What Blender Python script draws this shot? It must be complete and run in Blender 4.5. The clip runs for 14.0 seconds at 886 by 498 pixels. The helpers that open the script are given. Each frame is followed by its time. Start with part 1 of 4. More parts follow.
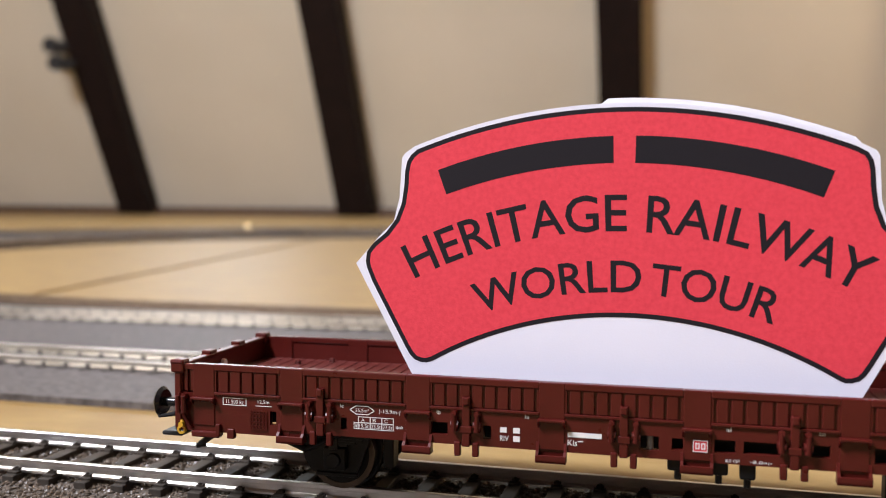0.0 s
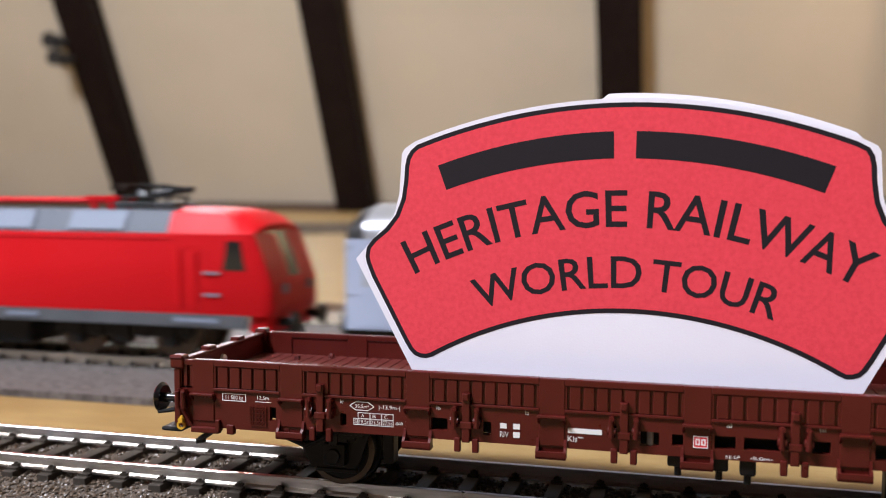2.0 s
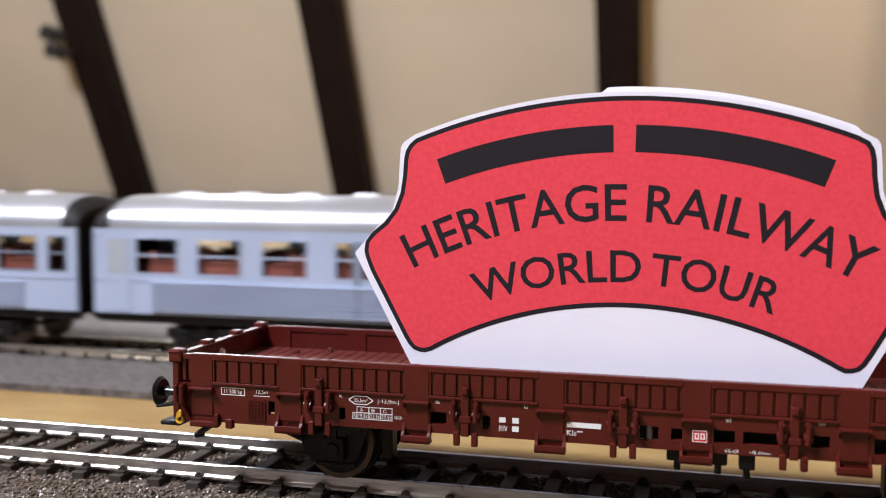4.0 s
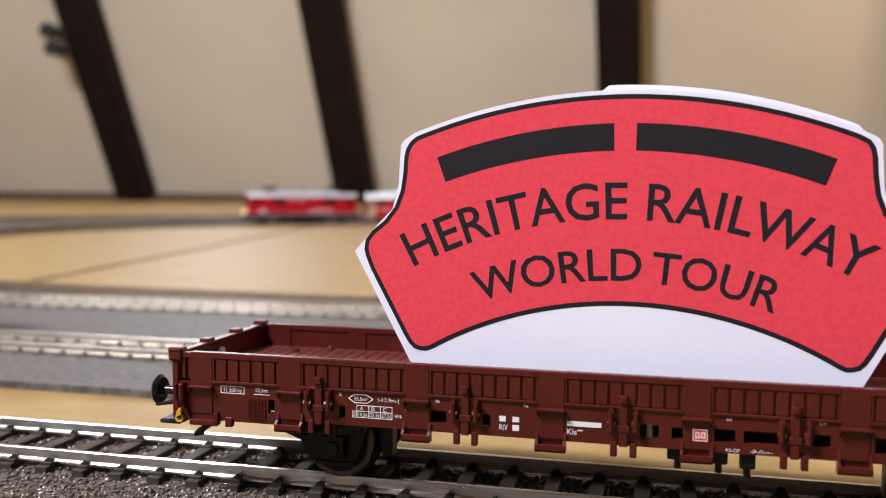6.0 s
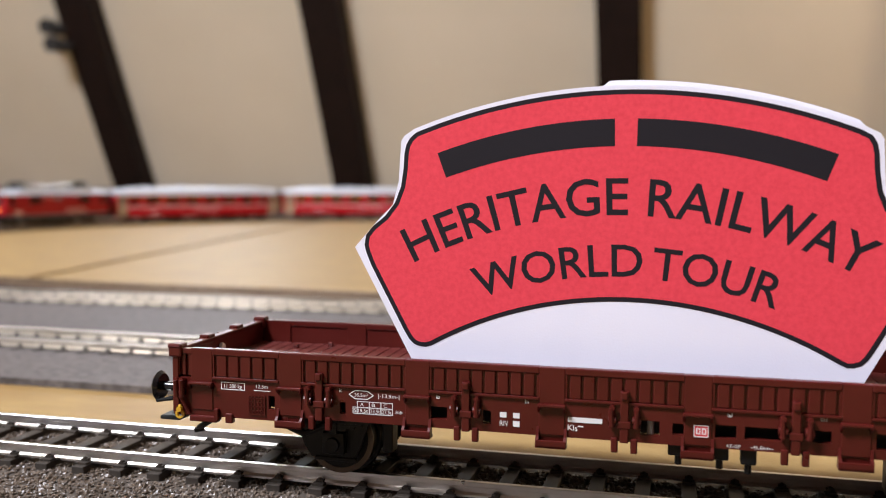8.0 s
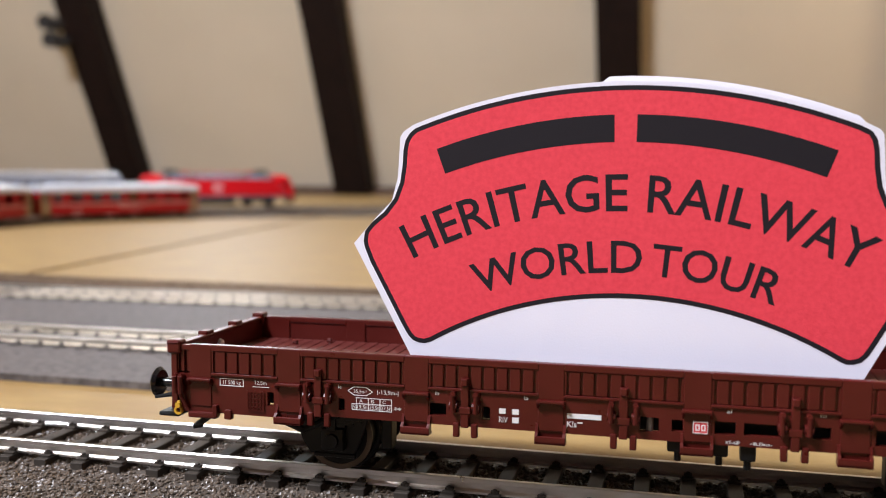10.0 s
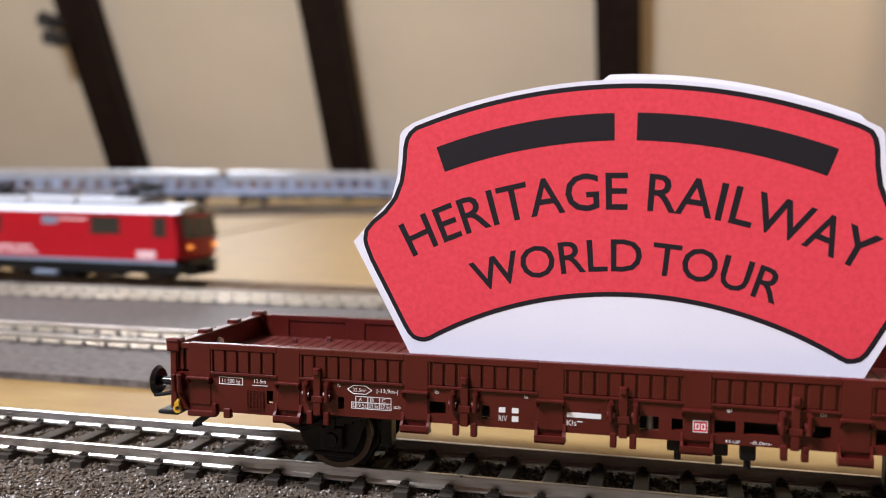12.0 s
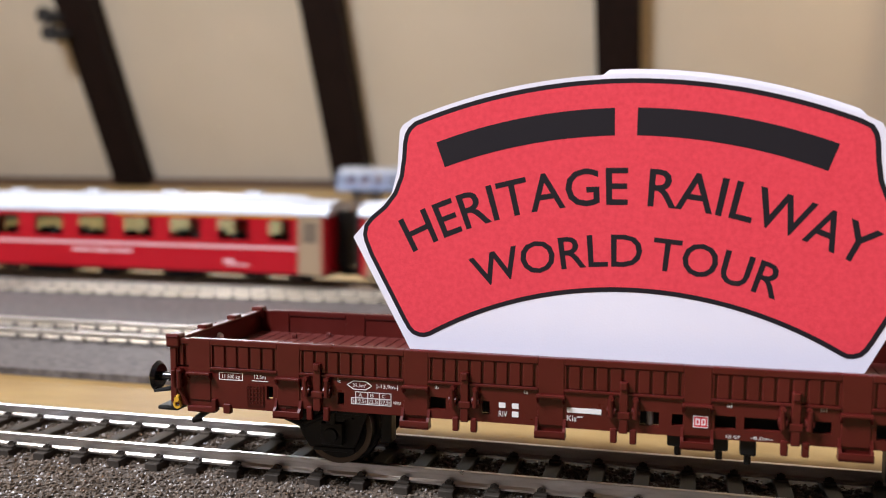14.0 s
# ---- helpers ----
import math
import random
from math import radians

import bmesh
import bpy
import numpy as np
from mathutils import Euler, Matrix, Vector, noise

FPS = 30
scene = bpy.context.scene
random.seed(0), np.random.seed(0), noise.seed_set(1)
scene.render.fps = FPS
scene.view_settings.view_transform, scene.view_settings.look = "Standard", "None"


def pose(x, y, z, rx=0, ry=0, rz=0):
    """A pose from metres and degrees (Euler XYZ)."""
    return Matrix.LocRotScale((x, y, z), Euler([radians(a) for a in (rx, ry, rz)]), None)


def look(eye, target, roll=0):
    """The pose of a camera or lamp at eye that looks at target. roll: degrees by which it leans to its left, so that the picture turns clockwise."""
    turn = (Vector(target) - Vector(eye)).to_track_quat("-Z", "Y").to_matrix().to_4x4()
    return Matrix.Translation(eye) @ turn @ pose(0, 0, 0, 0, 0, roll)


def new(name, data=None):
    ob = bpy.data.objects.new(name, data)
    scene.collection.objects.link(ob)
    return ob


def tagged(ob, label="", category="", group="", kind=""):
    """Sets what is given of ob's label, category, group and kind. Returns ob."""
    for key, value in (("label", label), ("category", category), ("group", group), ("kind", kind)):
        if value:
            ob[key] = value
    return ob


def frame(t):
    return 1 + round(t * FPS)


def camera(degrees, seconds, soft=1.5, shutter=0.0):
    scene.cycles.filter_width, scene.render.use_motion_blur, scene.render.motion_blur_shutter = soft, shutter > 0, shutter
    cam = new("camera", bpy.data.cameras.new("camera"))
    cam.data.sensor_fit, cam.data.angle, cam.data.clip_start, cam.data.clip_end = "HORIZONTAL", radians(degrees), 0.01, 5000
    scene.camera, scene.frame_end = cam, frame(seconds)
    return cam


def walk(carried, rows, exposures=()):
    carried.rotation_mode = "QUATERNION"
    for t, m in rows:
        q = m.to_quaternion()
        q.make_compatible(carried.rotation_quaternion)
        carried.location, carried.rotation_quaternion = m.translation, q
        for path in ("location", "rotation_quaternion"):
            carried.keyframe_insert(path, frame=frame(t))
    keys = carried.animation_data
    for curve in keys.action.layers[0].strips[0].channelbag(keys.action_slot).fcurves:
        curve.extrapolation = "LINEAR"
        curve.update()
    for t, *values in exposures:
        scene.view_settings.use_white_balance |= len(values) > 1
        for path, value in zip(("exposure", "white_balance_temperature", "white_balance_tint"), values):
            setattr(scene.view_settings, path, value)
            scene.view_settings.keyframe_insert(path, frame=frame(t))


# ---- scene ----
cam = camera(50.38, 14.0, soft=1.0, shutter=0.4)
cam.data.dof.use_dof = True
cam.data.dof.focus_distance = 0.152
cam.data.dof.aperture_fstop = 21.0
PATH = [
    (0, (0.00844, -0.15459, 0.04831), (14.433, -3.205, 0.267)),
    (0.5, (0.00840, -0.15451, 0.04832), (14.435, -3.289, 0.226)),
    (1, (0.00836, -0.15444, 0.04833), (14.430, -3.350, 0.233)),
    (1.5, (0.00832, -0.15436, 0.04835), (14.419, -3.411, 0.275)),
    (2, (0.00828, -0.15429, 0.04836), (14.398, -3.497, 0.290)),
    (2.5, (0.00824, -0.15422, 0.04837), (14.368, -3.650, 0.270)),
    (3, (0.00820, -0.15414, 0.04838), (14.350, -3.725, 0.278)),
    (5.5, (0.00804, -0.15380, 0.04843), (14.285, -4.074, 0.342)),
    (6, (0.00801, -0.15373, 0.04843), (14.301, -4.006, 0.359)),
    (6.5, (0.00798, -0.15366, 0.04844), (14.303, -4.052, 0.382)),
    (7, (0.00795, -0.15360, 0.04844), (14.300, -4.102, 0.371)),
    (7.5, (0.00792, -0.15353, 0.04845), (14.305, -4.191, 0.337)),
    (8, (0.00790, -0.15347, 0.04845), (14.307, -4.269, 0.315)),
    (10.5, (0.00779, -0.15316, 0.04846), (14.231, -4.560, 0.349)),
    (11, (0.00778, -0.15310, 0.04846), (14.229, -4.595, 0.353)),
    (11.5, (0.00776, -0.15305, 0.04846), (14.224, -4.612, 0.372)),
    (12, (0.00774, -0.15299, 0.04846), (14.219, -4.619, 0.382)),
    (12.5, (0.00773, -0.15293, 0.04845), (14.209, -4.697, 0.399)),
    (13, (0.00772, -0.15288, 0.04845), (14.203, -4.769, 0.408)),
    (13.5, (0.00771, -0.15282, 0.04845), (14.213, -4.845, 0.374)),
    (14, (0.00770, -0.15277, 0.04844), (14.220, -4.901, 0.351)),
]
walk(cam, [(t, pose(*eye, 90 + pitch, 0, yaw) @ pose(0, 0, 0, 0, 0, roll)) for t, eye, (yaw, pitch, roll) in PATH])

# ---- light: a skylight overhead, a small one in the far slope, an added warm fill by the wall ----
world = bpy.data.worlds.new("sky")
scene.world = world
world.use_nodes = True
sky = world.node_tree.nodes.new("ShaderNodeTexSky")
sky.sky_type = "NISHITA"
sky.sun_disc = False
sky.sun_elevation = radians(35)
sky.sun_rotation = radians(160)
world.node_tree.links.new(sky.outputs[0], world.node_tree.nodes["Background"].inputs[0])
world.node_tree.nodes["Background"].inputs[1].default_value = 0.1


def area_lamp(name, m, sx, sy, watts, colour):
    data = bpy.data.lights.new(name, "AREA")
    data.shape, data.size, data.size_y, data.energy, data.color = "RECTANGLE", sx, sy, watts, colour
    ob = new(name, data)
    ob.matrix_basis = m
    return ob


def point_lamp(name, place, radius, watts, colour):
    data = bpy.data.lights.new(name, "POINT")
    data.shadow_soft_size, data.energy, data.color = radius, watts, colour
    ob = new(name, data)
    ob.location = place
    return ob


area_lamp("overhead_daylight", look((-1.06, -0.80, 1.745), (0.2, 0.5, 0.1)), 0.62, 0.5, 130.0, (0.79, 0.83, 0.95))
area_lamp("skylight_daylight", look((-1.01, 1.80, 0.77), (-0.1, 0.0, 0.0)), 0.24, 0.40, 5.5, (0.86, 0.92, 1.0))
# added warm fill out of view, brightens the wall towards the upper right
point_lamp("wall_fill", (0.85, 1.52, 0.74), 0.05, 14.0, (1.0, 0.79, 0.54))
scene.view_settings.exposure = 0.0


# ---- materials ----
def material(name, colour, rough=0.5, metal=0.0, colour2=None, scale=80.0, detail=6.0, bump=0.0, bump_scale=400.0, coat=0.0, stretch=None, spec=0.5):
    m = bpy.data.materials.new(name)
    m.use_nodes = True
    nt = m.node_tree
    bsdf = nt.nodes["Principled BSDF"]
    bsdf.inputs["Base Color"].default_value = (*colour, 1)
    bsdf.inputs["Roughness"].default_value = rough
    bsdf.inputs["Metallic"].default_value = metal
    bsdf.inputs["Coat Weight"].default_value = coat
    bsdf.inputs["Specular IOR Level"].default_value = spec
    coord = nt.nodes.new("ShaderNodeTexCoord")
    vec = coord.outputs["Object"]
    if stretch:
        mapping = nt.nodes.new("ShaderNodeMapping")
        mapping.inputs["Scale"].default_value = stretch
        nt.links.new(vec, mapping.inputs["Vector"])
        vec = mapping.outputs[0]
    if colour2:
        big = nt.nodes.new("ShaderNodeTexNoise")
        big.inputs["Scale"].default_value, big.inputs["Detail"].default_value = scale, detail
        nt.links.new(vec, big.inputs["Vector"])
        ramp = nt.nodes.new("ShaderNodeValToRGB")
        ramp.color_ramp.elements[0].position, ramp.color_ramp.elements[1].position = 0.32, 0.7
        ramp.color_ramp.elements[0].color, ramp.color_ramp.elements[1].color = (*colour, 1), (*colour2, 1)
        nt.links.new(big.outputs[0], ramp.inputs[0])
        nt.links.new(ramp.outputs[0], bsdf.inputs["Base Color"])
        spread = nt.nodes.new("ShaderNodeMapRange")
        spread.inputs["To Min"].default_value, spread.inputs["To Max"].default_value = max(rough - 0.08, 0.03), min(rough + 0.1, 1)
        nt.links.new(big.outputs[0], spread.inputs[0])
        nt.links.new(spread.outputs[0], bsdf.inputs["Roughness"])
    if bump:
        fine = nt.nodes.new("ShaderNodeTexNoise")
        fine.inputs["Scale"].default_value, fine.inputs["Detail"].default_value = bump_scale, 5
        nt.links.new(vec, fine.inputs["Vector"])
        node = nt.nodes.new("ShaderNodeBump")
        node.inputs["Strength"].default_value = 1.0
        node.inputs["Distance"].default_value = bump
        nt.links.new(fine.outputs[0], node.inputs["Height"])
        nt.links.new(node.outputs[0], bsdf.inputs["Normal"])
    return m


def glass_material(name, colour, rough=0.05):
    m = material(name, colour, rough)
    bsdf = m.node_tree.nodes["Principled BSDF"]
    bsdf.inputs["Transmission Weight"].default_value = 1.0
    bsdf.inputs["IOR"].default_value = 1.02
    return m


def glow_material(name, colour, strength):
    m = material(name, colour, 0.4)
    bsdf = m.node_tree.nodes["Principled BSDF"]
    bsdf.inputs["Emission Color"].default_value = (*colour, 1)
    bsdf.inputs["Emission Strength"].default_value = strength
    return m


WAGON = material("oxide_brown_plastic", (0.070, 0.0080, 0.0055), 0.3, 0, (0.088, 0.0105, 0.0075), 160, 4, 0.00002, 2500, spec=0.32)
WAGON_FLOOR = material("oxide_brown_floor", (0.085, 0.013, 0.010), 0.45, 0, (0.115, 0.019, 0.014), 220, 5, 0.00003, 1800)
BLACK = material("black_plastic", (0.0035, 0.0035, 0.004), 0.42, 0, (0.007, 0.0067, 0.0065), 300, 4, 0.00002, 2200, spec=0.3)
GLOSS_BLACK = material("glossy_black_plastic", (0.012, 0.012, 0.013), 0.18)
PRINT_WHITE = material("white_print", (0.8, 0.78, 0.74), 0.6)
PRINT_RED = material("red_print", (0.62, 0.03, 0.035), 0.5)
YELLOW = material("yellow_paint", (0.62, 0.34, 0.025), 0.45)
GREY_PLASTIC = material("grey_plastic", (0.25, 0.25, 0.26), 0.4)
WHEEL = material("browned_wheel_metal", (0.09, 0.07, 0.055), 0.35, 0.8, (0.14, 0.1, 0.07), 400)
STEEL = material("bright_steel", (0.62, 0.6, 0.57), 0.22, 1.0, (0.72, 0.7, 0.68), 60, 6, 0.00001, 900)
NICKEL = material("nickel_silver_rail", (0.70, 0.64, 0.57), 0.29, 1.0, (0.84, 0.81, 0.78), 55, 6, 0.00002, 700)
DULL_RAIL = material("dull_nickel_rail", (0.52, 0.465, 0.385), 0.33, 1.0, (0.74, 0.68, 0.585), 40, 6)
CARD = material("white_card", (0.84, 0.82, 0.90), 0.75, 0, (0.80, 0.78, 0.87), 40, 3, 0.00002, 3000)
CARD_RED = material("red_inkjet_print", (0.80, 0.060, 0.084), 0.75, 0, (0.72, 0.046, 0.068), 1300, 8, 0.00003, 2600, spec=0.3)
CARD_BLACK = material("black_inkjet_print", (0.012, 0.009, 0.012), 0.75, spec=0.25)
SLEEPER = material("dark_brown_sleeper", (0.026, 0.020, 0.015), 0.6, 0, (0.062, 0.048, 0.036), 420, 5, 0.00008, 900, stretch=(1, 0.2, 1), spec=0.3)
GRAVEL = material("brown_ballast", (0.062, 0.044, 0.030), 0.34, 0, (0.15, 0.115, 0.085), 700, 3, 0.00006, 3000)
GROUND = material("dark_ballast_base", (0.055, 0.041, 0.030), 0.8, 0, (0.085, 0.064, 0.047), 600, 4, 0.0001, 1500)
MAT = material("grey_track_underlay", (0.062, 0.052, 0.047), 0.6, 0, (0.168, 0.145, 0.132), 420, 9, 0.00012, 1500, spec=0.25)
PLY = material("birch_plywood", (0.262, 0.158, 0.055), 0.5, 0, (0.365, 0.242, 0.096), 70, 12, 0.00008, 700, stretch=(0.7, 1.6, 1), spec=0.22)
WALL = material("cream_plaster", (0.66, 0.575, 0.435), 0.85, 0, (0.72, 0.63, 0.485), 3, 8, 0.0008, 60)
BEAM = material("dark_stained_timber", (0.007, 0.003, 0.0025), 0.65, 0, (0.015, 0.0065, 0.005), 12, 8, 0.0008, 80, stretch=(6, 6, 0.5), spec=0.2)
TRIM = material("brown_stained_timber", (0.075, 0.035, 0.02), 0.55, 0, (0.11, 0.055, 0.03), 8, 8, 0.0005, 70, stretch=(0.5, 6, 6))
LOCO_RED = material("traffic_red_paint", (0.60, 0.006, 0.011), 0.45, 0, (0.64, 0.008, 0.014), 30, 3, spec=0.18)
LOCO_GREY = material("slate_grey_paint", (0.10, 0.115, 0.14), 0.55, 0, (0.12, 0.135, 0.16), 50, 3, spec=0.2)
LOCO_PALE = material("pale_grey_paint", (0.19, 0.22, 0.28), 0.55, spec=0.2)
LOCO_SKIRT = material("dusty_dark_grey_frame", (0.075, 0.083, 0.095), 0.45, 0, (0.1, 0.108, 0.12), 90)
DARK_GLASS = material("dark_window_glass", (0.015, 0.016, 0.016), 0.08)
SILVER = material("silver_coach_paint", (0.39, 0.455, 0.60), 0.30, 0.1, (0.44, 0.505, 0.65), 40, 4)
SILVER_ROOF = material("pale_silver_roof", (0.42, 0.43, 0.46), 0.30, 0.6, (0.48, 0.49, 0.52), 40, 4)
SEAT = material("brick_red_seat_plastic", (0.155, 0.036, 0.024), 0.5)
PANE = glass_material("clear_window_plastic", (0.95, 0.95, 0.92))
PANE_TINTED = glass_material("smoky_window_plastic", (0.72, 0.74, 0.64))
SWISS_RED = material("deep_red_paint", (0.37, 0.0035, 0.010), 0.34, 0, (0.41, 0.005, 0.013), 40, 3, spec=0.35)
SWISS_ROOF = material("white_silver_roof", (0.50, 0.51, 0.54), 0.4, 0.1, (0.56, 0.57, 0.60), 60, 3)
BEIGE = material("beige_door_paint", (0.34, 0.235, 0.14), 0.45)
PINK_WHITE = material("pale_lettering", (0.75, 0.5, 0.5), 0.5)
# rubber of the gangways; also the painted shade on the silver coach ends
NEAR_BLACK = material("near_black_bellows_and_shade", (0.010, 0.009, 0.009), 0.6, 0, (0.016, 0.014, 0.013), 200, spec=0.25)
RUST = material("brown_rail", (0.2, 0.13, 0.08), 0.45, 0.6, (0.28, 0.2, 0.13), 300)
LAMP_WARM = glow_material("warm_lamp_lens", (1.0, 0.32, 0.06), 1.2)
BLIND = material("grey_window_blind", (0.36, 0.38, 0.42), 0.6)
VENT = material("white_vent_plastic", (0.72, 0.72, 0.74), 0.4)
# glow for the painted reflection on the far rail, no lamp
GLINT = glow_material("rail_glint_glow", (1.0, 0.75, 0.4), 0.6)
GLASS_DIM = material("brown_door_glass", (0.16, 0.12, 0.085), 0.15)
ANTHRACITE = material("anthracite_plastic", (0.02, 0.02, 0.022), 0.4)


# ---- mesh helpers; lengths in millimetres ----
def box(bm, x0, x1, y0, y1, z0, z1, bevel=0.0):
    made = bmesh.ops.create_cube(bm, size=1.0, matrix=Matrix.Translation(((x0 + x1) / 2, (y0 + y1) / 2, (z0 + z1) / 2)) @ Matrix.Diagonal((abs(x1 - x0), abs(y1 - y0), abs(z1 - z0), 1)))
    if bevel:
        edges = {e for v in made["verts"] for e in v.link_edges}
        bmesh.ops.bevel(bm, geom=list(edges), offset=bevel, segments=2, affect="EDGES", profile=0.5)
    return bm


def rod(bm, a, b, r0, r1=None, n=12):
    a, b = Vector(a), Vector(b)
    d = b - a
    m = Matrix.Translation((a + b) / 2) @ d.to_track_quat("Z", "Y").to_matrix().to_4x4()
    bmesh.ops.create_cone(bm, cap_ends=True, segments=n, radius1=r0, radius2=r0 if r1 is None else r1, depth=d.length, matrix=m)
    return bm


def ring_y(bm, x, z, y0, y1, r_in, r_out, n=40):
    """A flat ring round a line along y."""
    rows = []
    for i in range(n):
        a = 2 * math.pi * i / n
        c, s = math.cos(a), math.sin(a)
        rows.append([bm.verts.new((x + r * c, y, z + r * s)) for r, y in ((r_in, y0), (r_out, y0), (r_out, y1), (r_in, y1))])
    for i in range(n):
        p, q = rows[i], rows[(i + 1) % n]
        for k in range(4):
            bm.faces.new((p[k], p[(k + 1) % 4], q[(k + 1) % 4], q[k]))
    bmesh.ops.recalc_face_normals(bm, faces=bm.faces[:])
    return bm


def prism(bm, outline, axis, lo, hi):
    """A solid from a closed outline; axis x: outline is (y, z), axis y: outline is (x, z), axis z: (x, y)."""
    def at(p, h):
        return (h, p[0], p[1]) if axis == "x" else (p[0], h, p[1]) if axis == "y" else (p[0], p[1], h)
    low = [bm.verts.new(at(p, lo)) for p in outline]
    high = [bm.verts.new(at(p, hi)) for p in outline]
    faces = [bm.faces.new(low[::-1]), bm.faces.new(high)]
    n = len(outline)
    for i in range(n):
        faces.append(bm.faces.new((low[i], low[(i + 1) % n], high[(i + 1) % n], high[i])))
    bmesh.ops.recalc_face_normals(bm, faces=faces)
    return bm


def loft(bm, rings):
    """A closed skin through rings of equal count."""
    rows = [[bm.verts.new(p) for p in ring] for ring in rings]
    faces = [bm.faces.new(rows[0][::-1]), bm.faces.new(rows[-1])]
    n = len(rows[0])
    for a, b in zip(rows, rows[1:]):
        for i in range(n):
            faces.append(bm.faces.new((a[i], a[(i + 1) % n], b[(i + 1) % n], b[i])))
    bmesh.ops.recalc_face_normals(bm, faces=faces)
    return bm


def part(name, bm, mat, parent=None, label="", smooth=False, move=None):
    """Links a millimetre bmesh as one mesh object in metres."""
    bmesh.ops.scale(bm, vec=(0.001, 0.001, 0.001), verts=bm.verts)
    me = bpy.data.meshes.new(name)
    bm.to_mesh(me)
    bm.free()
    me.materials.append(mat)
    if smooth:
        for poly in me.polygons:
            poly.use_smooth = True
        me.set_sharp_from_angle(angle=radians(40))
    ob = new(name, me)
    ob.parent = parent
    if move:
        ob.matrix_basis = move
    return tagged(ob, label=label)


def pierced(x0, x1, z0, z1, holes, y0, y1):
    """A plate in the xz plane with rectangular openings, one connected solid."""
    xs = sorted({x0, x1, *(h[0] for h in holes), *(h[1] for h in holes)})
    zs = sorted({z0, z1, *(h[2] for h in holes), *(h[3] for h in holes)})
    bm = bmesh.new()
    grid = {}

    def at(i, k, y):
        if (i, k, y) not in grid:
            grid[i, k, y] = bm.verts.new((xs[i], y, zs[k]))
        return grid[i, k, y]

    def solid(i, k):
        if not (0 <= i < len(xs) - 1 and 0 <= k < len(zs) - 1):
            return False
        cx, cz = (xs[i] + xs[i + 1]) / 2, (zs[k] + zs[k + 1]) / 2
        return not any(h[0] < cx < h[1] and h[2] < cz < h[3] for h in holes)
    for i in range(len(xs) - 1):
        for k in range(len(zs) - 1):
            if not solid(i, k):
                continue
            for y in (y0, y1):
                bm.faces.new((at(i, k, y), at(i + 1, k, y), at(i + 1, k + 1, y), at(i, k + 1, y)))
            for di, dk, a, b in ((-1, 0, (i, k), (i, k + 1)), (1, 0, (i + 1, k), (i + 1, k + 1)), (0, -1, (i, k), (i + 1, k)), (0, 1, (i, k + 1), (i + 1, k + 1))):
                if not solid(i + di, k + dk):
                    bm.faces.new((at(*a, y0), at(*b, y0), at(*b, y1), at(*a, y1)))
    bmesh.ops.recalc_face_normals(bm, faces=bm.faces[:])
    return bm


def again(ob, m, parent):
    """Another part on the same mesh."""
    other = new(ob.name.split(".")[0], ob.data)
    other.parent = parent
    other.matrix_basis = m
    return other


def B(*args, **kw):
    return box(bmesh.new(), *args, **kw)


def thing(name, label, category, group="", at=None):
    ob = tagged(new(name), label=label, category=category, group=group)
    if at:
        ob.matrix_basis = at
    return ob


def letters(text, cap, bold=0.0):
    """Vertices and faces of a word in the built-in font, its capitals cap high, from x = 0."""
    curve = bpy.data.curves.new("word", "FONT")
    curve.body, curve.size, curve.resolution_u, curve.offset = text, cap / 0.69, 3, bold * cap
    ob = new("word", curve)
    bpy.context.view_layer.update()
    me = bpy.data.meshes.new_from_object(ob.evaluated_get(bpy.context.evaluated_depsgraph_get()))
    verts = [tuple(v.co) for v in me.vertices]
    faces = [tuple(p.vertices) for p in me.polygons]
    bpy.data.objects.remove(ob)
    bpy.data.curves.remove(curve)
    bpy.data.meshes.remove(me)
    return verts, faces


def word_mesh(text, cap, place, width=None, bold=0.0, loose=0.0):
    """A word as a bmesh; place maps (along, up) to a point. width: the length that it is fitted to, loose: spacing opened towards its middle."""
    verts, faces = letters(text, cap, bold)
    x0, x1 = min(v[0] for v in verts), max(v[0] for v in verts)
    k = width / (x1 - x0) if width else 1.0
    bm = bmesh.new()
    vs = [bm.verts.new(place((v[0] - x0) * k + loose * math.sin(math.pi * (v[0] - x0) / (x1 - x0)) ** 2, v[1])) for v in verts]
    for f in faces:
        try:
            bm.faces.new([vs[i] for i in f])
        except ValueError:
            pass
    return bm


# ---- the attic: board, sloping wall, rafters, closed room ----
def setting(name, bm, mat, label=""):
    ob = part(name, bm, mat)
    return tagged(ob, label=label, kind="structure")


BOARD_Z = -4.6
WALL_Y, WALL_Z, PITCH = 2200.0, -30.0, 1.9
SKY_LOW, SKY_HIGH = 540.0, 1000.0
SKY_WEST, SKY_EAST = -1150.0, -870.0


def slope_y(z):
    return WALL_Y - (z - WALL_Z) / PITCH


def joint_x(y):
    return -280.0 - 0.158 * y


